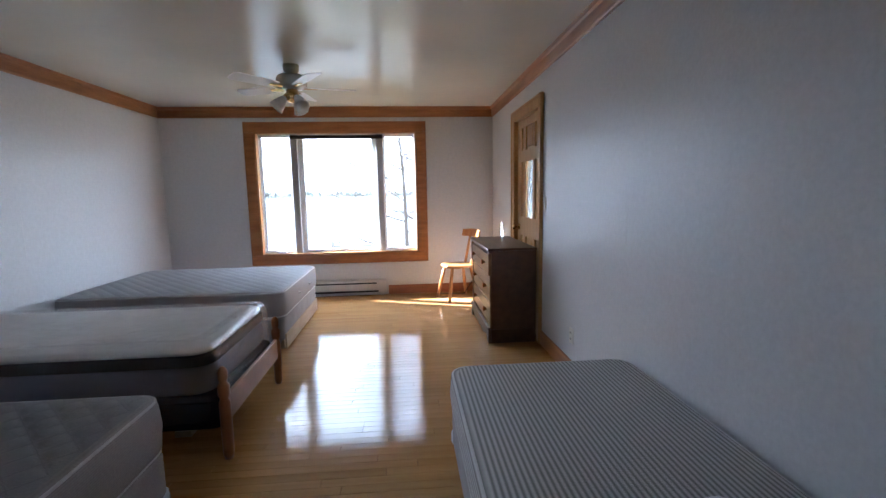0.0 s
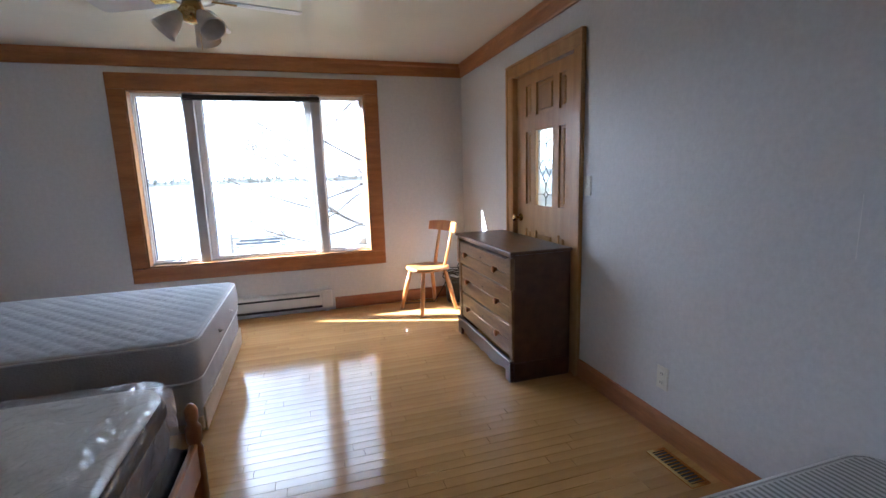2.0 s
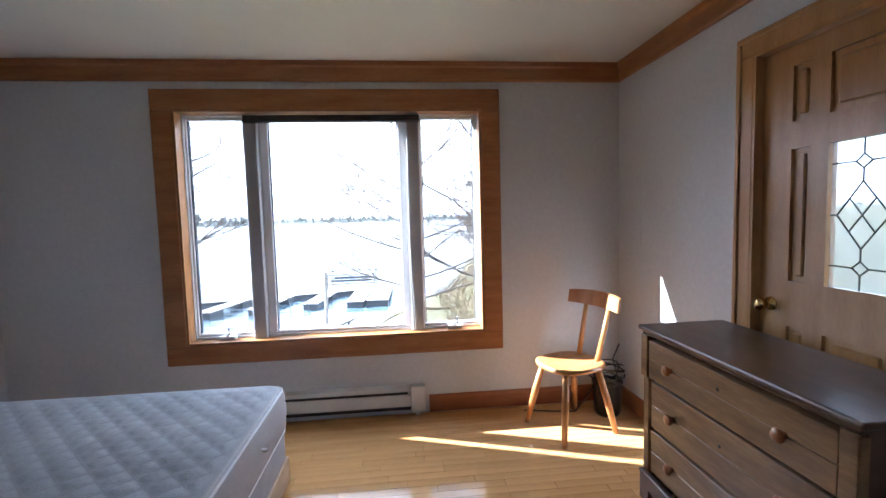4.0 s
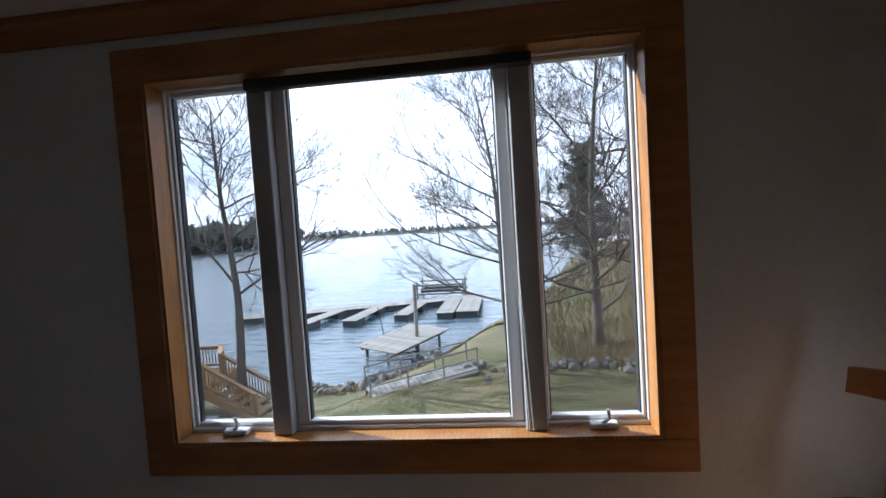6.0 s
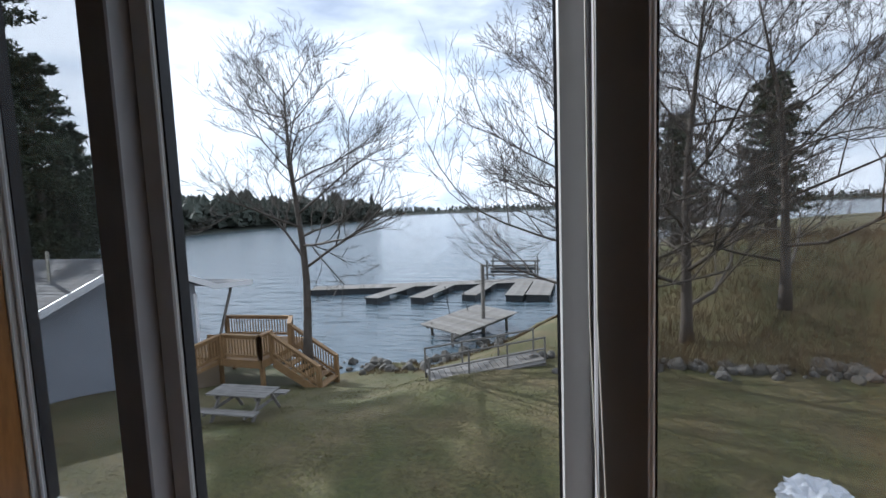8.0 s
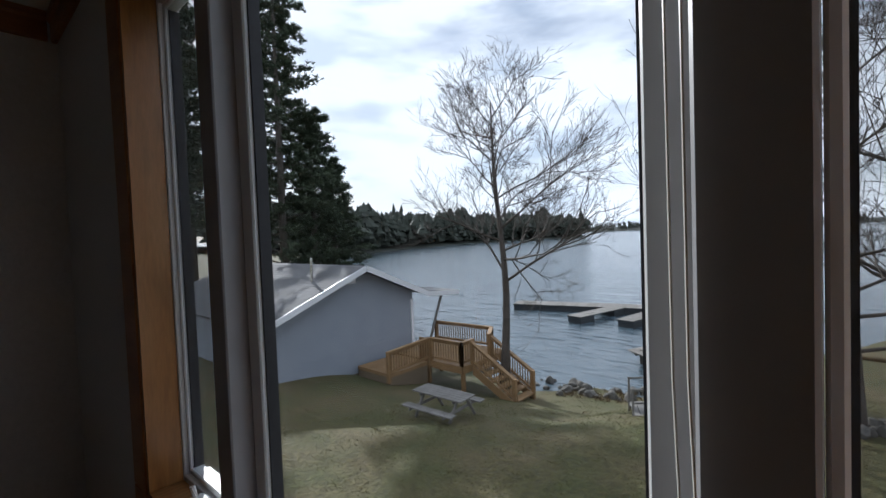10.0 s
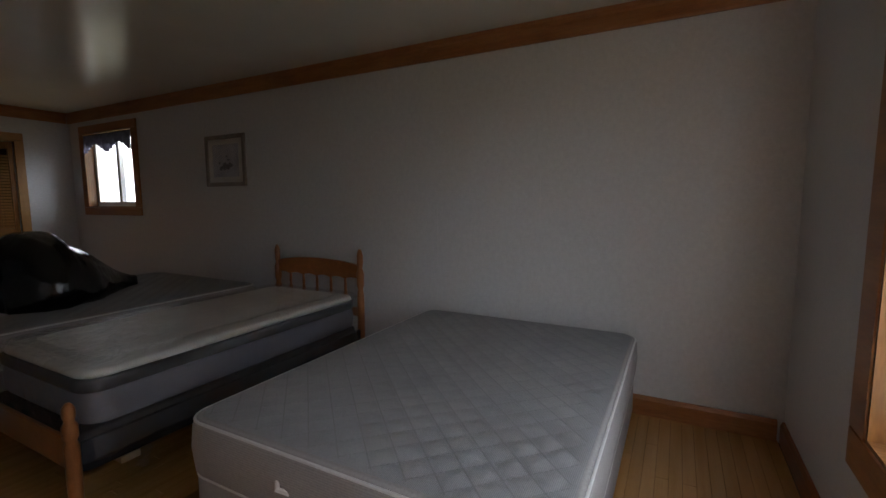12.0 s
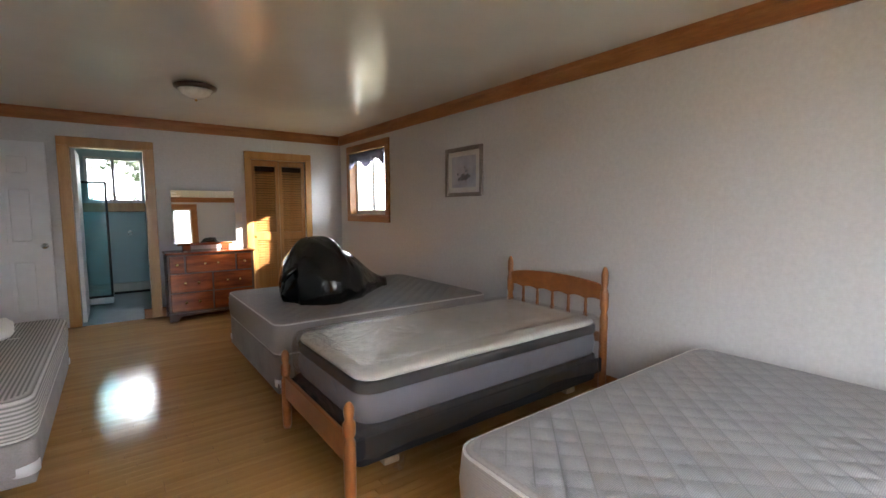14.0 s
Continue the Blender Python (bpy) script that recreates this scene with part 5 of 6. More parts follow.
for k in range(12):
    b = part("slat", box(0.016, 0.084, 0.022 + 0.019 * k, 0.027 + 0.019 * k, 0.001, 0.006), M["brass"], fv)

pc = thing("framed_picture", "grey-framed faded floral print under glass", "picture", pose(LEFT, -4.71, 1.45))
pw, ph = 0.575, 0.488
fr = bmesh.new()
for y0, y1, z0, z1 in ((0, 0.04, 0, ph), (pw - 0.04, pw, 0, ph), (0.04, pw - 0.04, 0, 0.04), (0.04, pw - 0.04, ph - 0.04, ph)):
    add_box(fr, 0, 0.024, y0, y1, z0, z1, 0.005)
part("frame", fr, M["pewter"], pc)
part("mat_board", box(0.004, 0.008, 0.04, pw - 0.04, 0.04, ph - 0.04), M["paper"], pc)
part("print", box(0.008, 0.0095, 0.10, pw - 0.10, 0.09, ph - 0.09), M["print"], pc, "faded lilac flower print")
fl = bmesh.new()
rnd = random.Random(8)
for k in range(26):
    y, z = 0.29 + rnd.gauss(0, 0.05), 0.17 + abs(rnd.gauss(0, 0.045))
    bmesh.ops.create_circle(fl, cap_ends=True, radius=rnd.uniform(0.008, 0.022), segments=9, matrix=pose(0.0104 + 0.00005 * k, y, z, 0, 90, 0))
part("blossoms", fl, M["greycloth"], pc, "dusky violet blossoms")
part("pane", box(0.0135, 0.0145, 0.04, pw - 0.04, 0.04, ph - 0.04), M["glass"], pc)

va = thing("valance", "dark patterned fabric valance gathered over the small window", "curtain", pose(LEFT + 0.01, LY0, 0))
bm = bmesh.new()
N = 60
vv = []
for k in range(N + 1):
    y = 0.01 + (LY1 - LY0 - 0.02) * k / N
    t = k / N
    drop = 0.17 + 0.05 * math.cos(2 * math.pi * 2 * t)
    vv.append([bm.verts.new((0.008 + 0.012 * math.sin(k * 1.7) * (z + 0.3), y, LZ1 - 0.02 - drop * z)) for z in (0, 0.35, 0.7, 1.0)])
for a, b in zip(vv, vv[1:]):
    for k in range(3):
        bm.faces.new((a[k], b[k], b[k + 1], a[k + 1]))
bmesh.ops.solidify(bm, geom=bm.faces[:], thickness=0.003)
part("cloth", bm, M["curtain"], va, smooth=True)
part("rod", tube([(0.008, 0.0, LZ1 - 0.022), (0.008, LY1 - LY0, LZ1 - 0.022)], 0.006), M["brass"], va)

# ---- wallpaper seams ----
for k, (x, y, z0, z1) in enumerate(((0, -3.59, 1.02, 1.22), (0, -1.55, 2.13, 2.27), (0, -0.30, 1.1, 1.5), (LEFT, -2.11, 0.85, 1.25), (LEFT, -1.35, 1.2, 1.45))):
    sgn = -1 if x == 0 else 1
    setting(part("wallpaper_seam", box(x + sgn * 0.0004, x + sgn * 0.0016, y, y + 0.002, z0, z1), M["paper"]), "short lifted wallpaper seam", "trim")
# ---- outdoors ----
INDOORS = set(bpy.data.objects)
WATER = -3.90
SHORE = [(-3000, 900), (-400, 150), (-150, 84), (-92, 62), (-60, 44), (-30, 22), (-20, 15.5), (-13, 13.2), (-9, 13.1), (-6, 14.0), (-3.9, 17.2), (-1.1, 24.3), (3, 32), (10, 42), (30, 62), (60, 90), (150, 180), (3000, 2600)]


def shore_y(x):
    for (xa, ya), (xb, yb) in zip(SHORE, SHORE[1:]):
        if x <= xb:
            return ya + (yb - ya) * (x - xa) / (xb - xa)
    return SHORE[-1][1]


def smooth(t):
    t = max(0.0, min(1.0, t))
    return t * t * (3 - 2 * t)


def ground_z(x, y):
    d = shore_y(x) - y
    z = WATER - 0.03 + (1.40 * smooth(d / 8.5) if d > 0 else max(d * 0.25, -3.0))
    z += 2.3 * smooth((y - 9.8) / 9.0) * smooth((x - 0.2) / 5.0) * smooth(d / 5)
    if d > 0:
        z += 0.05 * noise.noise((x * 0.5, y * 0.5, 0)) + 0.02 * noise.noise((x * 2, y * 2, 3))
    if abs(x) > 40 or y > 60 or y < -40:
        z += 2.0 * smooth(d / 60)
    return z


def spread(near, far, step, grow):
    out, v = [], 0.0
    while v < near:
        out.append(v)
        v += step
    while v < far:
        out.append(v)
        step *= grow
        v += step
    return out


xs = sorted({-6 - v for v in spread(26, 2600, 0.5, 1.35)} | {-6 + v for v in spread(22, 2600, 0.5, 1.35)})
ys = sorted({12 - v for v in spread(24, 2600, 0.5, 1.35)} | {12 + v for v in spread(22, 2600, 0.5, 1.35)})
gvs = [(x, y, ground_z(x, y)) for x in xs for y in ys]
ny = len(ys)
gfs = [(i * ny + j, (i + 1) * ny + j, (i + 1) * ny + j + 1, i * ny + j + 1) for i in range(len(xs) - 1) for j in range(ny - 1)]
gme = bpy.data.meshes.new("ground")
gme.from_pydata(gvs, [], gfs)
gme.materials.append(M["grass"])
gme.polygons.foreach_set("use_smooth", [True] * len(gme.polygons))
setting(new("ground", gme), "sloping spring lawn of thin green and straw-coloured grass", "ground")
setting(part("lake", box(-2600, 2600, 8, 2600, WATER - 0.02, WATER), M["lake"]), "grey-blue lake with small wind ripples", "water")

# far wooded shore
rnd = random.Random(11)


def add_spruce(vs, fs, x, y, z, h, r, tiers, sides, jag):
    for t in range(tiers):
        z0 = z + h * (0.10 + 0.80 * t / tiers)
        z1 = z + h * min(1.0, 0.10 + 0.80 * (t + 1.7) / tiers)
        rr = r * (1 - 0.82 * t / tiers)
        base = len(vs)
        a0 = rnd.random() * 6
        for k in range(sides):
            a = a0 + 2 * math.pi * k / sides
            q = rr * (1 + jag * rnd.uniform(-1, 1) + (0.28 if k % 2 else -0.2))
            vs.append((x + q * math.cos(a), y + q * math.sin(a), z0 + rnd.uniform(-0.04, 0.04) * h))
        vs.append((x + rnd.uniform(-0.02, 0.02) * h, y, z1))
        fs += [(base + k, base + (k + 1) % sides, base + sides) for k in range(sides)]


def forest(name, label, line, count, depth, h0, h1, lift):
    vs, fs, ground_v, ground_f = [], [], [], []
    for k in range(count):
        u = rnd.random() * (len(line) - 1)
        i = int(u)
        (xa, ya), (xb, yb) = line[i], line[i + 1]
        f = u - i
        x, y = xa + (xb - xa) * f, ya + (yb - ya) * f
        dd = rnd.random() ** 1.3 * depth
        nx, ny_ = yb - ya, -(xb - xa)
        ln = math.hypot(nx, ny_)
        x, y = x + nx / ln * dd, y + ny_ / ln * dd
        h = rnd.uniform(h0, h1) * (1.25 if rnd.random() < 0.08 else 1)
        z = WATER + 0.6 + lift * dd / depth
        if rnd.random() < 0.55:
            add_spruce(vs, fs, x, y, z, h, h * rnd.uniform(0.11, 0.17), 7, 8, 0.35)
        else:
            for q in range(7):
                add_spruce(vs, fs, x + rnd.gauss(0, h * 0.13), y + rnd.gauss(0, h * 0.13), z + h * rnd.uniform(0.15, 0.65), h * rnd.uniform(0.22, 0.36), h * 0.15, 2, 7, 0.4)
    me = bpy.data.meshes.new(name)
    me.from_pydata(vs, [], fs)
    me.materials.append(M["spruce"])
    tagged(new(name, me), label, "forest", kind="stuff")
    ribbon = bmesh.new()
    prev = None
    for (x, y), (xb, yb) in zip(line, line[1:] + [(2 * line[-1][0] - line[-2][0], 2 * line[-1][1] - line[-2][1])]):
        nx, ny_ = yb - y, -(xb - x)
        ln = math.hypot(nx, ny_)
        row = [ribbon.verts.new((x + nx / ln * o, y + ny_ / ln * o, WATER + zz)) for o, zz in ((-6, -0.3), (-2, 0.25), (depth * 0.3, 0.8 + lift * 0.3), (depth, 0.8 + lift), (depth + 4, -1.0))]
        if prev:
            for k in range(4):
                ribbon.faces.new((prev[k], row[k], row[k + 1], prev[k + 1]))
        prev = row
    setting(part(name + "_bank", ribbon, M["spruce"]), "earth bank under the far trees", "ground")


forest("wooded_shore", "dark mixed conifers along the near bay of the lake", [(-119, 269), (-128, 225), (-138, 176), (-128, 120), (-112, 82), (-98, 62)], 1100, 34, 8.5, 14.5, 3.5)
forest("distant_forest", "dark distant tree line across the lake", [(900, 500), (500, 620), (250, 700), (0, 740), (-180, 680), (-300, 560), (-340, 420)], 900, 60, 6, 10, 5)


# trees
def bare_tree(label, x, y, z, h, seed, lean=(0, 0), spread_=0.55, first=0.38, thick=0.14, depth=6, split=3):
    """A leafless tree: a tapered trunk with limbs that fork down to fine twigs."""
    r = random.Random(seed)
    t = thing("bare_tree", label, "tree", pose(x, y, z))
    trunk, limbs, twigs = bmesh.new(), bmesh.new(), bmesh.new()
    pts, rad = [], []
    n_ = 9
    for k in range(n_ + 1):
        f = k / n_
        pts.append((lean[0] * f * f * h + 0.05 * h * 0.12 * math.sin(f * 7 + seed), lean[1] * f * f * h + 0.006 * h * math.sin(f * 9 + seed), h * 0.86 * f))
        rad.append(thick * (1 - 0.86 * f) * (1.35 if k == 0 else 1))
    add_tube(trunk, pts, rad, 10)

    def grow(p, d, length, radius, level):
        if level > depth:
            return
        q, path, rr = Vector(p), [Vector(p)], [radius]
        steps = 3 if level < 4 else 2
        for s in range(steps):
            d = (d + Vector((r.gauss(0, 0.16), r.gauss(0, 0.16), r.gauss(0.06, 0.12)))).normalized()
            q = q + d * length / steps
            path.append(q.copy())
            rr.append(max(radius * (1 - 0.45 * (s + 1) / steps), 0.0046))
        add_tube(limbs if level < 3 else twigs, path, rr, 6 if level < 3 else 3, False)
        for k in range((split + 1) if level < 3 else 3):
            f = r.uniform(0.25, 1.0)
            i = min(int(f * steps), steps - 1)
            s = path[i].lerp(path[i + 1], f * steps - i)
            side = Vector((r.gauss(0, 1), r.gauss(0, 1), r.gauss(0.15, 0.5))).normalized()
            grow(s, (d + side * r.uniform(0.5, 0.9)).normalized(), length * r.uniform(0.46, 0.74), radius * r.uniform(0.40, 0.56), level + 1)

    for k in range(17):
        f = first + (0.97 - first) * (k + 0.5 * r.random()) / 17
        i = min(int(f * n_), n_ - 1)
        s = Vector(pts[i]).lerp(Vector(pts[i + 1]), f * n_ - i)
        a = k * 2.4 + r.random()
        d = Vector((math.cos(a), math.sin(a), (0.12 if k < 5 else 0.30) + 0.7 * f * r.random())).normalized()
        grow(s, d, h * spread_ * (1.05 - 0.68 * f) * r.uniform(0.8, 1.1), thick * (1 - 0.75 * f) * 0.42, 1)
    part("trunk", trunk, M["bark"], t, smooth=True)
    part("limbs", limbs, M["bark"], t, smooth=True)
    part("twigs", twigs, M["bark"], t)
    return t


bare_tree("leafless maple standing by the deck stairs", -9.0, 10.85, -3.45, 10.2, 5, (-0.03, 0.0), 0.33, 0.36, 0.15, 5, 4)
bare_tree("leafless lakeside tree with fine drooping twigs", -1.08, 10.5, -3.35, 9.8, 9, (-0.06, 0.0), 0.38, 0.26, 0.12, 5, 4)
bare_tree("leafless tree on the brushy bank", 1.6, 12.4, -2.9, 11.5, 14, (0.03, 0.0), 0.36, 0.14, 0.16, 6)
bare_tree("thin leafless tree on the brushy bank", 4.2, 13.0, -1.6, 9.5, 23, (-0.08, 0.0), 0.42, 0.10, 0.13, 6)


def pine_tree(label, x, y, z, h, seed, clumps=2600, w=0.20, bare=0.22):
    """A tall pine: tapered trunk, drooping limbs and tufts of needles with gaps."""
    r = random.Random(seed)
    t = thing("pine_tree", label, "tree", pose(x, y, z))
    part("trunk", tube([(0, 0, -0.3), (0.05, 0, h * 0.4), (0.0, 0.04, h * 0.75), (0, 0, h)], [0.26, 0.19, 0.10, 0.02], 9), M["bark"], t, smooth=True)
    limbs, vs, fs = bmesh.new(), [], []
    per = 90
    for k in range(per):
        f = bare + (0.98 - bare) * k / per
        a = k * 2.399 + r.random() * 0.5
        reach = h * w * (1 - f) ** 0.55 * r.uniform(0.25, 1.5) * (0.75 + 0.45 * noise.noise((a * 0.8, f * 6, seed))) + 0.3
        tip = Vector((math.cos(a) * reach, math.sin(a) * reach, h * f + reach * r.uniform(-0.05, 0.34)))
        root = Vector((0, 0, h * f))
        add_tube(limbs, [root, root.lerp(tip, 0.5) + Vector((0, 0, 0.08)), tip], [0.05 * (1 - f) + 0.015, 0.02, 0.006], 4, False)
        for c in range(clumps // per):
            g = 0.25 + 0.78 * r.random() ** 0.6
            p = root.lerp(tip, g) + Vector((r.gauss(0, 0.22), r.gauss(0, 0.22), r.gauss(0.04, 0.13))) * (0.45 + reach * 0.26)
            s = r.uniform(0.14, 0.34)
            for q in range(7):
                d1 = Vector((r.gauss(0, 1), r.gauss(0, 1), r.gauss(0.3, 0.7))).normalized() * s
                d2 = Vector((r.gauss(0, 1), r.gauss(0, 1), r.gauss(0, 1))).normalized() * s * 0.22
                b = len(vs)
                vs += [tuple(p - d2), tuple(p + d2), tuple(p + d1)]
                fs.append((b, b + 1, b + 2))
    part("limbs", limbs, M["bark"], t)
    me = bpy.data.meshes.new("crown")
    me.from_pydata(vs, [], fs)
    me.materials.append(M["needle"])
    crown = new("crown", me)
    crown.parent = t
    return t


pine_tree("tall dark pine behind the grey cottage", -26.8, 13.4, -3.0, 23.3, 3, 4300, 0.15, 0.08)
pine_tree("tall pine with open crown behind the grey cottage", -30.5, 15.5, -2.8, 21.0, 6, 5200, 0.20, 0.2)
pine_tree("pine standing beyond the cottage roof", -29.0, 9.0, -2.6, 19.0, 8, 4200, 0.17, 0.25)
pine_tree("dense pine in the group behind the cottage", -27.5, 16.0, -3.0, 13.0, 27, 6000, 0.20, 0.06)
pine_tree("dense pine at the water beyond the cottage", -30.0, 19.3, -3.2, 10.5, 28, 5000, 0.24, 0.06)
pine_tree("pine at the edge of the yard", -24.0, 6.8, -2.6, 15.0, 12, 3600, 0.18, 0.3)
pine_tree("pine outside the small side window", -16.0, -9.0, -2.6, 15.0, 15, 3000, 0.22, 0.12)
pine_tree("dark pine among the bare trees on the bank", 7.3, 22.1, ground_z(7.3, 22.1), 7.0, 33, 1300, 0.22, 0.1)
pine_tree("small dark pine among the bare trees on the bank", 3.7, 23.0, ground_z(3.7, 23.0), 6.2, 35, 1300, 0.24, 0.1)
# added out of view: its crown blocks part of the sun on the vanity dresser
pine_tree("unseen pine added to break up the sun on the vanity", -15.9, 0.95, -2.6, 13.6, 44, 3600, 0.24, 0.3)
pine_tree("pine behind the house", -3.2, -21.0, -2.6, 11.0, 17, 2600, 0.24, 0.1)
pine_tree("green pine behind the house", 1.6, -24.0, -2.6, 13.0, 19, 2600, 0.24, 0.1)

# grass blades and straw standing out of the lawn
vs, fs = [], []
rnd = random.Random(61)
for k in range(70000):
    x, y = rnd.uniform(-11.5, 6.0), 3.0 + 9.5 * rnd.random()
    if shore_y(x) - y < 0.5 or (x < -9.4 and y > 4.9):
        continue
    z, h = ground_z(x, y) - 0.004, rnd.uniform(0.010, 0.026)
    dx, dy, a = rnd.gauss(0, 1.6) * h, rnd.gauss(0, 1.6) * h, rnd.random() * 3.1
    cx, cy = math.cos(a) * 0.012, math.sin(a) * 0.012
    b = len(vs)
    vs += [(x - cx, y - cy, z), (x + cx, y + cy, z), (x + dx, y + dy, z + h)]
    fs.append((b, b + 1, b + 2))
me = bpy.data.meshes.new("grass")
me.from_pydata(vs, [], fs)
me.materials.append(M["blade"])
tagged(new("grass", me), "tufts of spring grass and straw on the lawn", "grass", kind="stuff")

# brush on the bank and along the shore
vs, fs = [], []
rnd = random.Random(31)
for k in range(9000):
    if k < 7000:
        x, y = rnd.uniform(0.2, 13), 10.4 + rnd.random() ** 1.5 * 12
        h = rnd.uniform(0.15, 0.75)
    else:
        x = rnd.uniform(-8, 0.5)
        y = min(shore_y(x) - rnd.uniform(0.1, 1.6), 16)
        h = rnd.uniform(0.05, 0.18)
    z = ground_z(x, y) - 0.03
    for q in range(2):
        dx, dy = rnd.gauss(0, 0.4) * h, rnd.gauss(0, 0.4) * h
        wd = 0.008
        b = len(vs)
        vs += [(x - wd, y, z), (x + wd, y + wd, z), (x + dx, y + dy, z + h)]
        fs += [(b, b + 1, b + 2)]
me = bpy.data.meshes.new("brush")
me.from_pydata(vs, [], fs)
me.materials.append(M["brush"])
tagged(new("brush", me), "dry brown brush and dead stalks on the bank", "brush", kind="stuff")

rocks = bmesh.new()
rnd = random.Random(41)
for k in range(200):
    if k < 110:
        x, y, s = rnd.uniform(-2.4, 5.2), 10.5 + rnd.gauss(0, 0.20), rnd.uniform(0.05, 0.17)
    else:
        x = rnd.uniform(-11.5, -3.6)
        y, s = shore_y(x) - rnd.uniform(-0.2, 1.3), rnd.uniform(0.05, 0.20)
    g = bmesh.ops.create_icosphere(rocks, subdivisions=2, radius=s, matrix=pose(x, y, ground_z(x, y) + s * 0.25, rnd.uniform(0, 90), rnd.uniform(0, 90), rnd.uniform(0, 90)))
    for v in g["verts"]:
        v.co += Vector((noise.noise(v.co * 6), noise.noise(v.co * 6 + Vector((5, 0, 0))), noise.noise(v.co * 5))) * s * 0.45
tagged(part("shore_rocks", rocks, M["rock"]), "grey rocks along the shore and ramp", "rocks", kind="stuff")

# cottage
cot = thing("cottage", "low grey-sided cottage with shingled gable roof", "house", pose(0, 0, 0))
A, B_ = 5.15, 10.60
gable = [(A, -3.4), (B_, -3.6), (B_, -0.66), (8.24, 0.33), (A, -0.88)]
part("gable_wall", prism(gable, -0.12, "x"), M["shed_side"], cot, "grey vertical siding gable wall", m=pose(-12.8, 0, 0))
part("side_wall", wall_with("y", A, 0.12, -21.0, -12.925, -3.4, -0.93, [(-15.0, -14.2, -2.1, -1.2)]), M["shed_side"], cot)
part("side_wall", box(-21.0, -12.925, B_ - 0.12, B_, -3.6, -0.93), M["shed_side"], cot)
part("gable_wall", prism(gable, 0.12, "x"), M["shed_side"], cot, m=pose(-21.0, 0, 0))
part("foundation", box(-20.9, -12.76, A + 0.6, B_ - 0.02, -4.0, -2.98), M["earth"], cot, "tan foundation skirt")
part("white_corner_trim", box(-12.80, -12.765, A - 0.01, A + 0.10, -3.0, -0.95), M["white"], cot, "white corner board")
part("white_corner_trim", box(-12.80, -12.765, B_ - 0.10, B_ + 0.01, -3.2, -0.95), M["white"], cot)
SLOPE = [(4.80, -1.00), (8.24, 0.36), (11.0, -0.78), (12.70, -0.92)]
for (ya, za), (yb, zb) in zip(SLOPE, SLOPE[1:]):
    ln = math.hypot(yb - ya, zb - za)
    ang = math.degrees(math.atan2(zb - za, yb - ya))
    deck_ = part("roof_slope", box(-21.4, -12.35, 0, ln, 0, 0.08), M["shingle"], cot, "weathered grey shingle slope", m=pose(0, ya, za, ang, 0, 0))
    rowsn = int(ln / 0.14)
    sh_bm = bmesh.new()
    for k in range(rowsn):
        y0 = k * 0.14 if ya < 6 else ln - (k + 1) * 0.14
        x = -21.4 + (k % 2) * 0.15
        while x < -12.40:
            x1 = min(x + 0.30, -12.36)
            tilt = 0.010
            q = [(x + 0.004, y0, 0.084 + (tilt if ya < 6 else 0)), (x1 - 0.004, y0, 0.084 + (tilt if ya < 6 else 0)), (x1 - 0.004, y0 + 0.136, 0.084 + (0 if ya < 6 else tilt)), (x + 0.004, y0 + 0.136, 0.084 + (0 if ya < 6 else tilt))]
            sh_bm.faces.new([sh_bm.verts.new(p) for p in q])
            x = x1
    tagged(part("shingles", sh_bm, M["shingle"], deck_), kind="stuff")
    part("fascia", box(-12.35, -12.32, 0, ln, -0.09, 0.085), M["white"], cot, "white rake board", m=pose(0, ya, za, ang, 0, 0))
part("porch_post", tube([(-12.6, 11.05, -3.0), (-12.6, 11.95, -0.93)], 0.05, 8), M["grey_wood"], cot, "slanting porch roof brace")
part("gable_vent", box(-12.80, -12.77, 7.86, 8.14, -0.12, 0.12, 0.005), M["white"], cot, "small white gable vent")
part("vent_pipe", tube([(-13.6, 7.1, -0.1), (-13.6, 7.1, 0.75)], 0.04, 8), M["chrome"], cot, "roof vent pipe")
wfr = bmesh.new()
for x0, x1, z0, z1 in ((-15.06, -15.0, -2.16, -1.14), (-14.2, -14.14, -2.16, -1.14), (-15.0, -14.2, -1.2, -1.14), (-15.0, -14.2, -2.16, -2.1), (-15.0, -14.2, -1.67, -1.63)):
    add_box(wfr, x0, x1, A - 0.03, A + 0.06, z0, z1)
wnd = part("window", wfr, M["white"], cot, "white double-hung window")
part("pane", box(-15.0, -14.2, A + 0.03, A + 0.04, -2.1, -1.2), M["lake"], wnd, "dark reflecting pane")

# deck with rails and stairs
dk = thing("deck", "new treated-lumber deck with railings and stairs beside the cottage", "deck", pose(0, 0, 0))
DKZ = -2.62
rnd = random.Random(51)
for k in range(16):
    y0 = 9.60 + 0.146 * k
    part("deck_board", box(-12.7, -9.72, y0, y0 + 0.138, DKZ - 0.03, DKZ, 0.004), M["cedar"], dk)
part("rim_joist", box(-12.7, -9.70, 9.56, 9.60, DKZ - 0.22, DKZ - 0.005), M["cedar"], dk)
part("rim_joist", box(-9.72, -9.68, 9.56, 11.94, DKZ - 0.22, DKZ - 0.005), M["cedar"], dk)
for x, y in ((-12.6, 9.7), (-11.2, 9.7), (-9.8, 9.7), (-9.8, 11.8), (-12.6, 11.8)):
    part("footing_post", box(x - 0.05, x + 0.05, y - 0.05, y + 0.05, ground_z(x, y) - 0.2, DKZ - 0.031), M["cedar"], dk)


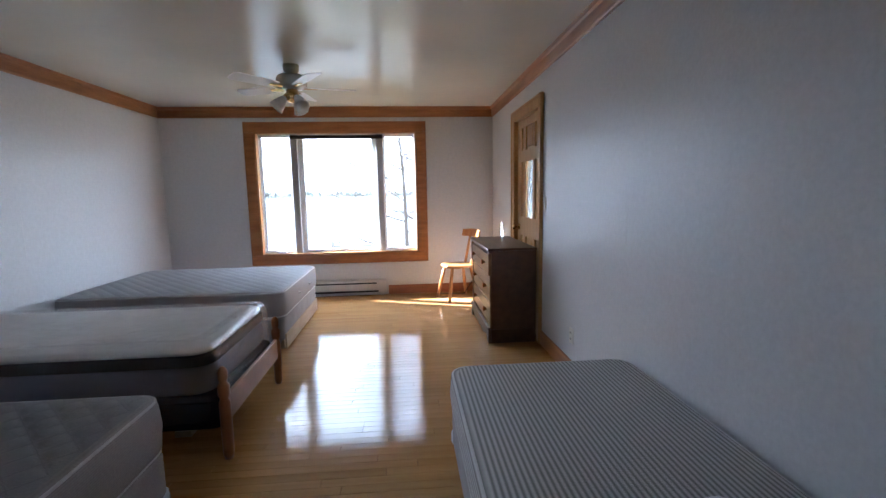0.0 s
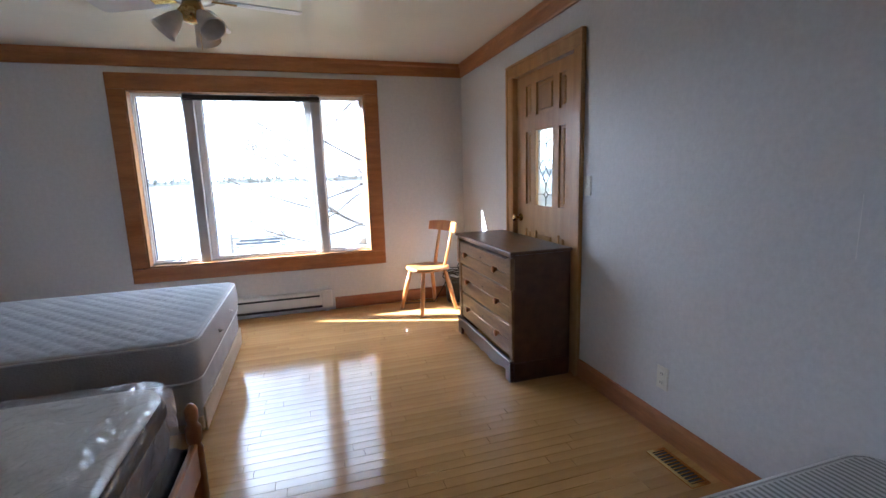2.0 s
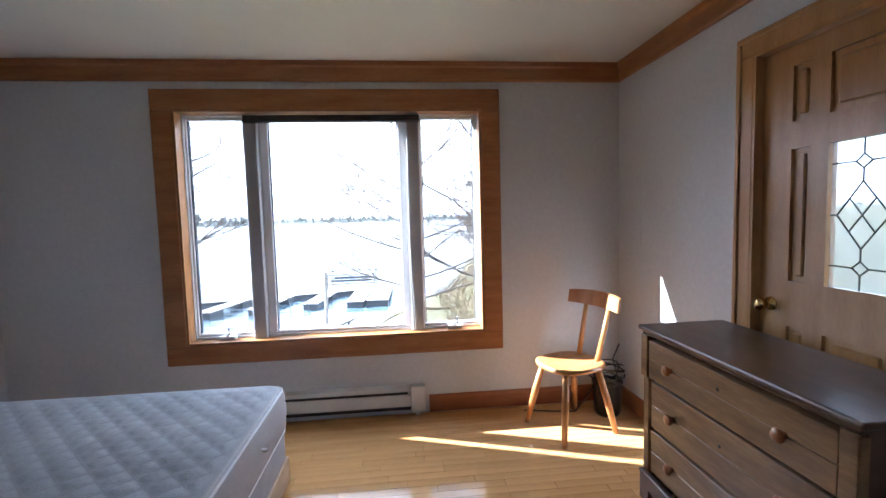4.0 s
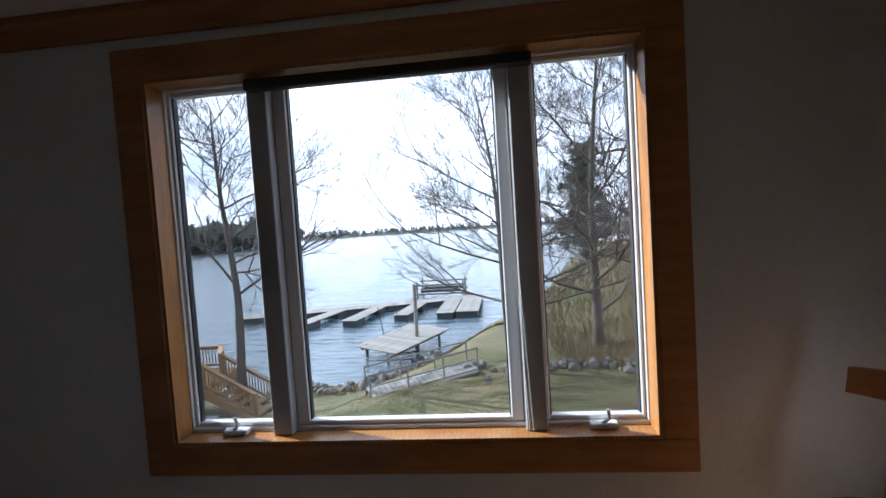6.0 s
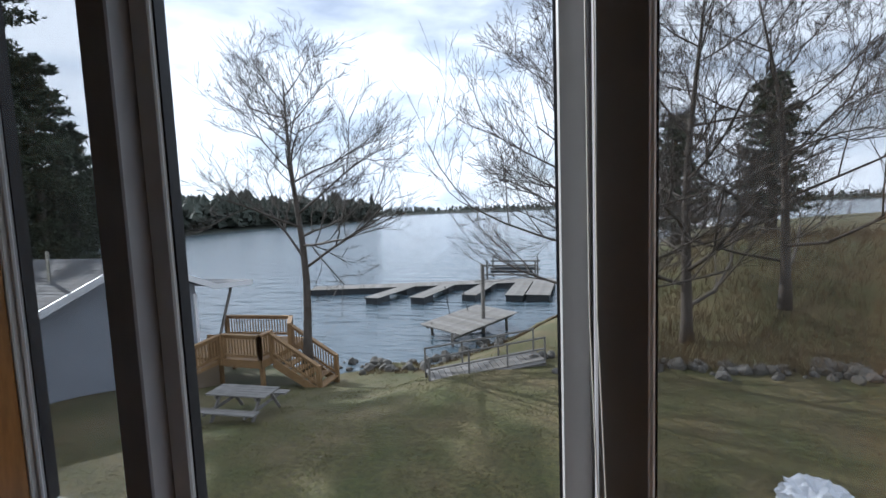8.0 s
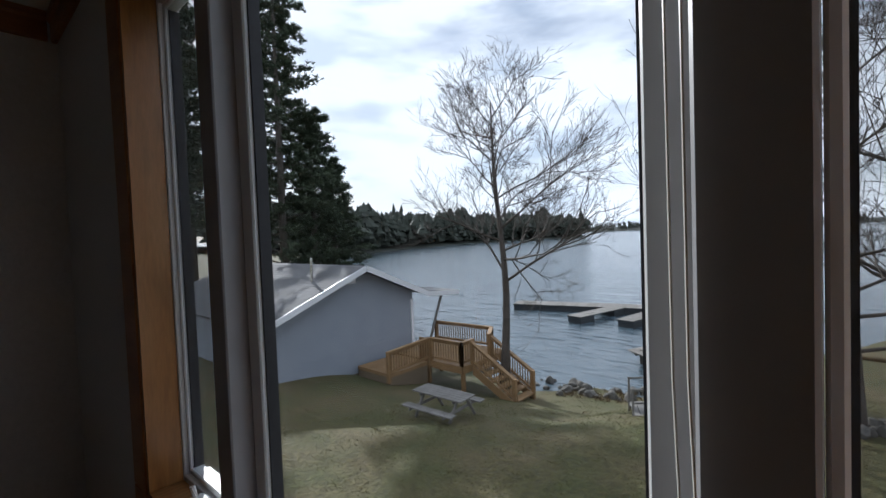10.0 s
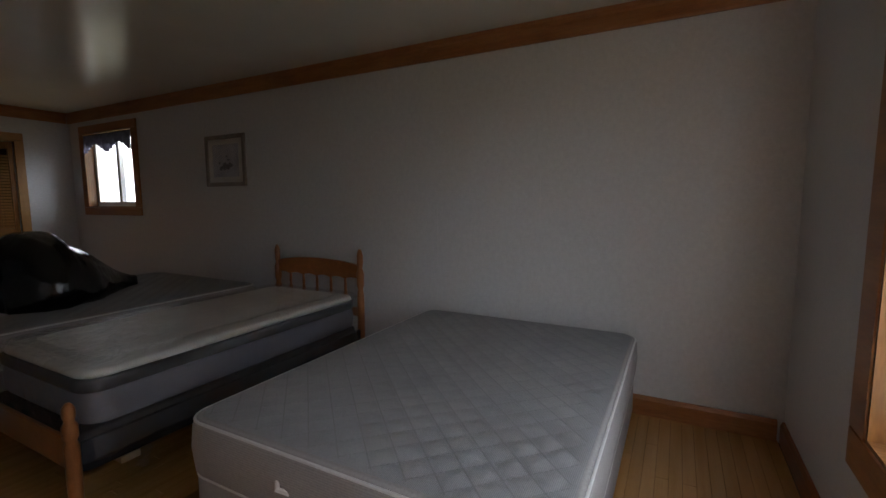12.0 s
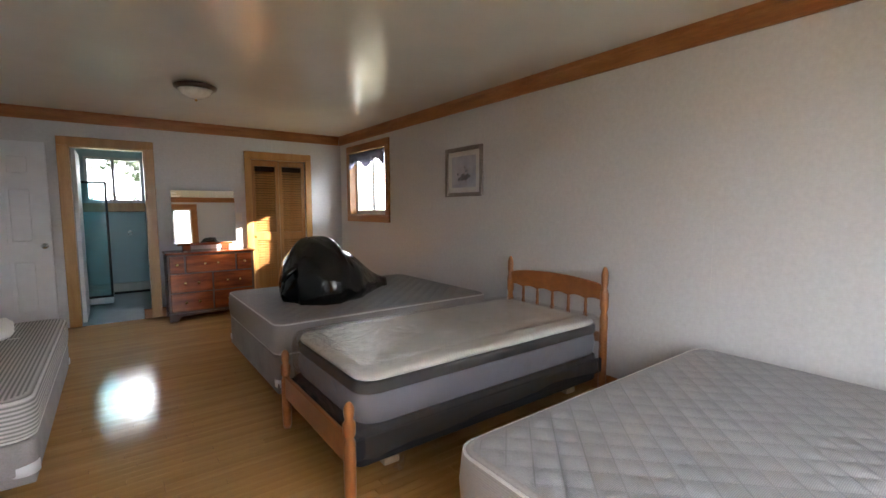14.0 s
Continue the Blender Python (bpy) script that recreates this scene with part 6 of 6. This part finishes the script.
def railing(parent, p, q, h=0.70, posts=True):
    p, q = Vector(p), Vector(q)
    ln = (q - p).length
    d = (q - p) / ln
    flat = Vector((d.x, d.y, 0)).normalized()
    side = Vector((-flat.y, flat.x, 0))
    def bar(a, b, w, t, name):
        bm = bmesh.new()
        rows_ = [[bm.verts.new(c + side * sx * w / 2 + Vector((0, 0, sz * t / 2))) for sx, sz in ((-1, -1), (1, -1), (1, 1), (-1, 1))] for c in (a, b)]
        for k in range(4):
            bm.faces.new((rows_[0][k - 1], rows_[0][k], rows_[1][k], rows_[1][k - 1]))
        bm.faces.new(rows_[0])
        bm.faces.new(rows_[1][::-1])
        bmesh.ops.recalc_face_normals(bm, faces=bm.faces)
        part(name, bm, M["cedar"], parent)
    up = Vector((0, 0, 1))
    bar(p + up * h, q + up * h, 0.13, 0.035, "top_rail")
    bar(p + up * 0.10, q + up * 0.10, 0.04, 0.07, "bottom_rail")
    bar(p + up * (h - 0.06), q + up * (h - 0.06), 0.035, 0.08, "under_rail")
    n_ = max(2, int(ln / 0.10))
    base = None
    for k in range(1, n_):
        c = p.lerp(q, k / n_)
        if base is None:
            base = part("baluster", box(-0.013, 0.013, -0.013, 0.013, 0.10, h - 0.06), M["cedar"], parent, m=pose(*c))
        else:
            o = new("baluster", base.data)
            o.parent, o.location = parent, c
    if posts:
        for c in (p, q):
            part("post", box(c.x - 0.05, c.x + 0.05, c.y - 0.05, c.y + 0.05, c.z - 0.2, c.z + h + 0.02, 0.006), M["cedar"], parent)


railing(dk, (-12.7, 11.7, DKZ), (-10.3, 11.9, DKZ))
railing(dk, (-10.3, 11.9, DKZ), (-9.75, 11.0, DKZ))
railing(dk, (-11.0, 9.62, DKZ), (-9.78, 9.62, DKZ))
railing(dk, (-9.78, 9.62, DKZ), (-9.78, 10.15, DKZ))
railing(dk, (-11.05, 9.55, DKZ), (-11.15, 7.95, DKZ - 0.12))
part("privacy_panel", box(-11.5, -11.02, 9.58, 9.62, DKZ, DKZ + 0.68, 0.005), M["cedar"], dk, "solid board panel")
part("ramp", box(-12.6, -11.10, 7.95, 9.55, DKZ - 0.16, DKZ - 0.06), M["cedar"], dk)
part("ramp_fill", box(-12.6, -11.12, 7.97, 9.53, -3.4, DKZ - 0.161), M["earth"], dk)
for k in range(6):
    x0 = -9.66 + 0.25 * k
    z = DKZ - 0.14 * (k + 1)
    part("stair_tread", box(x0, x0 + 0.27, 10.05, 11.0, z - 0.04, z, 0.004), M["cedar"], dk)
for y in (10.03, 11.02):
    st = prism([(-9.68, DKZ - 0.05), (-8.15, DKZ - 0.92), (-8.15, DKZ - 1.15), (-9.68, DKZ - 0.33)], 0.035, "y")
    part("stringer", st, M["cedar"], dk, m=pose(0, y - 0.017, 0))
    railing(dk, (-9.70, y, DKZ), (-8.20, y, DKZ - 0.88), 0.66)

# picnic table
pt = thing("picnic_table", "weathered grey wooden picnic table on the lawn", "picnic table", pose(-7.95, 6.75, ground_z(-7.9, 6.7) - 0.01, 0, 0, 3) @ Matrix.Scale(0.74, 4))
for k in range(5):
    part("top_plank", box(-0.92, 0.92, -0.37 + 0.15 * k, -0.235 + 0.15 * k, 0.70, 0.74, 0.004), M["grey_wood"], pt)
for s in (-1, 1):
    for k in range(2):
        y0 = s * 0.72 - 0.14 + 0.145 * k
        part("seat_plank", box(-0.92, 0.92, y0, y0 + 0.135, 0.41, 0.45, 0.004), M["grey_wood"], pt)
for x in (-0.62, 0.62):
    part("seat_bearer", box(x - 0.02, x + 0.02, -0.85, 0.85, 0.32, 0.409, 0.003), M["grey_wood"], pt)
    part("top_bearer", box(x - 0.02, x + 0.02, -0.36, 0.36, 0.61, 0.699, 0.003), M["grey_wood"], pt)
    for s in (-1, 1):
        part("leg", tube([(x + 0.04, s * 0.66, 0.0), (x + 0.04, s * 0.22, 0.66)], 0.05, 4), M["grey_wood"], pt)


# docks
def plank_run(parent, p, q, w, n_, mat="grey_wood", t=0.04):
    """Planks laid across a run from p to q."""
    p, q = Vector(p), Vector(q)
    d = (q - p).normalized()
    ln = (q - p).length
    yaw = math.degrees(math.atan2(d.y, d.x))
    step = ln / n_
    base = None
    for k in range(n_):
        m_ = pose(*(p + d * step * k), 0, 0, yaw) @ pose(0, 0, 0, 0, -math.degrees(math.asin(d.z)), 0)
        if base is None:
            base = part("plank", box(0.006, step - 0.006, -w / 2, w / 2, -t, 0), M[mat], parent, m=m_)
        else:
            o = new("plank", base.data)
            o.parent, o.matrix_basis = parent, m_
    return yaw


DZ = -3.52
ld = thing("floating_dock", "long weathered floating dock with finger piers", "dock", pose(0, 0, 0))
yw = plank_run(ld, (-17.9, 25.4, DZ), (-2.2, 29.8, DZ), 1.5, 70)
m_ = pose(-17.9, 25.4, 0, 0, 0, yw)
part("float", box(0.05, 16.2, -0.65, 0.65, WATER - 0.1, DZ - 0.045), M["float_dark"], ld, "dark float under the planks", m=m_)
for tx, ty, bx, by, w in ((-12.4, 22.6, -11.4, 26.9, 0.95), (-9.7, 22.9, -8.9, 27.6, 0.95), (-6.9, 23.9, -6.3, 28.2, 0.95), (-4.3, 24.0, -4.1, 28.8, 1.05), (-3.0, 24.2, -2.8, 29.1, 1.35)):
    fg = thing("finger_pier", "narrow weathered finger pier on dark floats", "dock", pose(0, 0, 0), "finger piers")
    yy = plank_run(fg, (tx, ty, DZ + 0.01), (bx, by, DZ + 0.01), w, 22)
    L_ = math.hypot(bx - tx, by - ty)
    part("float", box(0.1, 1.3, -w / 2 + 0.05, w / 2 - 0.05, WATER - 0.1, DZ - 0.035), M["float_dark"], fg, m=pose(tx, ty, 0, 0, 0, yy))
    part("float", box(L_ - 1.2, L_, -w / 2 + 0.05, w / 2 - 0.05, WATER - 0.1, DZ - 0.035), M["float_dark"], fg, m=pose(tx, ty, 0, 0, 0, yy))
bl = thing("boat_lift", "empty pipe boat lift behind the dock", "boat lift", pose(-5.2, 32.0, WATER))
for x in (-1.7, 1.7):
    for y in (-1.4, 1.4):
        part("post", tube([(x, y, -0.8), (x, y, 1.5)], 0.07, 6), M["grey_wood"], bl)
for y in (-1.4, 1.4):
    part("beam", tube([(-1.9, y, 1.2), (1.9, y, 1.2)], 0.07, 6), M["grey_wood"], bl)
    part("beam", tube([(-1.9, y, 0.55), (1.9, y, 0.55)], 0.07, 6), M["grey_wood"], bl)
part("bunk", box(-1.5, 1.5, -1.1, -0.7, 0.62, 0.8), M["float_dark"], bl)
part("bunk", box(-1.5, 1.5, 0.7, 1.1, 0.62, 0.8), M["float_dark"], bl)
np_ = thing("stranded_dock", "tilted weathered dock section with a tall post", "dock", pose(0, 0, 0))
plank_run(np_, (-6.45, 16.2, -3.40), (-4.55, 19.1, -3.15), 2.5, 16)
for a_, b_ in (((-7.2, 16.9, -3.52), (-5.3, 19.8, -3.27)), ((-5.7, 15.5, -3.52), (-3.8, 18.4, -3.27))):
    part("bearer", tube([a_, b_], 0.09, 4), M["grey_wood"], np_)
for x, y in ((-7.0, 17.0), (-5.75, 15.6), (-4.0, 18.3)):
    part("crib_post", tube([(x, y, ground_z(x, y) - 0.3), (x, y, -3.35)], 0.07, 6), M["grey_wood"], np_)
part("mooring_post", tube([(-4.9, 17.6, -4.2), (-4.86, 17.6, -0.95)], 0.085, 8), M["grey_wood"], np_, "tall leaning post")
for x, y, dx in ((-6.5, 18.2, -0.2), (-5.8, 18.9, -0.3)):
    part("rod", tube([(x, y, -3.4), (x + dx, y, -2.0)], 0.022, 5), M["float_dark"], np_)
rp = thing("boarding_ramp", "weathered boarding ramp with thin railings on the shore", "ramp", pose(0, 0, 0))
plank_run(rp, (-4.79, 9.36, -2.62), (-2.18, 10.57, -2.36), 0.80, 20)
d_ = Vector((2.61, 1.21, 0)).normalized()
n_v = Vector((-d_.y, d_.x, 0))
for s in (-0.39, 0.39):
    a_, b_ = Vector((-4.79, 9.36, -2.62)) + n_v * s, Vector((-2.18, 10.57, -2.36)) + n_v * s
    part("side_beam", tube([a_ - Vector((0, 0, 0.09)), b_ - Vector((0, 0, 0.09))], 0.07, 4), M["grey_wood"], rp)
    for hh in (0.26, 0.54):
        part("rail", tube([a_ + Vector((0, 0, hh)), b_ + Vector((0, 0, hh))], 0.024, 6), M["grey_wood"], rp)
    for k in range(4):
        c = a_.lerp(b_, k / 3)
        part("upright", tube([c - Vector((0, 0, 0.5 if k in (0, 3) else 0.1)), c + Vector((0, 0, 0.57))], 0.026, 6), M["grey_wood"], rp)

tp_ = thing("tarp_bundle", "crumpled white tarpaulin over a load on the lawn", "tarp", pose(1.5, 5.6, ground_z(1.5, 5.6)))
bm = bmesh.new()
bmesh.ops.create_icosphere(bm, subdivisions=4, radius=1)
for v in bm.verts:
    r_ = 1.1 - 0.75 * abs(noise.noise(v.co * 2.0)) - 0.30 * abs(noise.noise(v.co * 5.5))
    v.co = (v.co.x * 0.46 * r_, v.co.y * 0.40 * r_, max(v.co.z, -0.05) * 0.40 * r_)
part("sheet", bm, M["tarp"], tp_)
nb_ = thing("boathouse", "small pale boathouse on the far side of the bank", "boathouse", pose(10.0, 39.0, ground_z(10.0, 39.0) - 0.2, 0, 0, 20))
part("wall", box(-2.0, 2.0, -2.5, 2.5, 0, 2.4), M["white"], nb_)
part("roof", prism([(-2.3, 2.35), (0, 3.5), (2.3, 2.35)], 5.4, "y"), M["shingle"], nb_, m=pose(0, -2.7, 0))

# the yard and lake lie a storey and a half below the room: set them out from the window
GROW = Matrix.Translation((-1.4, -0.5, 1.38)) @ Matrix.Scale(1.35, 4) @ Matrix.Translation((1.4, 0.5, -1.38))
for ob in [o for o in bpy.data.objects if o not in INDOORS and o.parent is None]:
    ob.matrix_basis = GROW @ ob.matrix_basis
# ---- floor boards ----
def floor_boards():
    """Narrow strips laid across the room; the ones nearest the walk are boards of their own."""
    rnd = random.Random(21)
    wy, gap = 0.0572, 0.0009
    meshes = {}

    def board(length):
        if length not in meshes:
            bm = bmesh.new()
            e = 0.0010
            lo = [bm.verts.new(p) for p in ((gap / 2, gap / 2, -0.0115), (length - gap / 2, gap / 2, -0.0115), (length - gap / 2, wy - gap / 2, -0.0115), (gap / 2, wy - gap / 2, -0.0115))]
            md = [bm.verts.new((v.co.x, v.co.y, -e)) for v in lo]
            hi = [bm.verts.new((x, y, 0)) for x, y in ((gap / 2 + e, gap / 2 + e), (length - gap / 2 - e, gap / 2 + e), (length - gap / 2 - e, wy - gap / 2 - e), (gap / 2 + e, wy - gap / 2 - e))]
            for a, b in ((lo, md), (md, hi)):
                for k in range(4):
                    bm.faces.new((a[k - 1], a[k], b[k], b[k - 1]))
            bm.faces.new(hi)
            bmesh.ops.recalc_face_normals(bm, faces=bm.faces)
            me = bpy.data.meshes.new("board")
            bm.to_mesh(me)
            bm.free()
            me.materials.append(M["floor"])
            meshes[length] = me
        return meshes[length]

    vs, fs, count, y = [], [], 0, BACK + 0.0
    while y + wy < 0.001:
        x = LEFT + 0.002
        end = 0.6 if y < -6.2 else -0.002
        while x < end - 0.01:
            length = rnd.choice((0.35, 0.5, 0.65, 0.8, 1.0, 1.2))
            if end - x - length < 0.3:
                length = round(end - x, 4)
            near = -3.9 < y < -0.45 and x > -2.35 and count < 300
            me = board(length)
            if near:
                o = new("board", me)
                o.parent, o.location = floor, (x, y, rnd.uniform(-0.0004, 0))
                o.rotation_euler = (radians(rnd.gauss(0, 0.11)), radians(rnd.gauss(0, 0.012)), 0)
                count += 1
            else:
                base, dz, tip = len(vs), rnd.uniform(-0.0004, 0), math.tan(radians(rnd.gauss(0, 0.11)))
                vs += [(v.co.x + x, v.co.y + y, v.co.z + dz + tip * v.co.y) for v in me.vertices]
                fs += [[i + base for i in p.vertices] for p in me.polygons]
            x += length
        y += wy
    me = bpy.data.meshes.new("boards")
    me.from_pydata(vs, [], fs)
    me.materials.append(M["floor"])
    o = new("boards", me)
    o.parent = floor
    tagged(o, kind="stuff")


floor_boards()
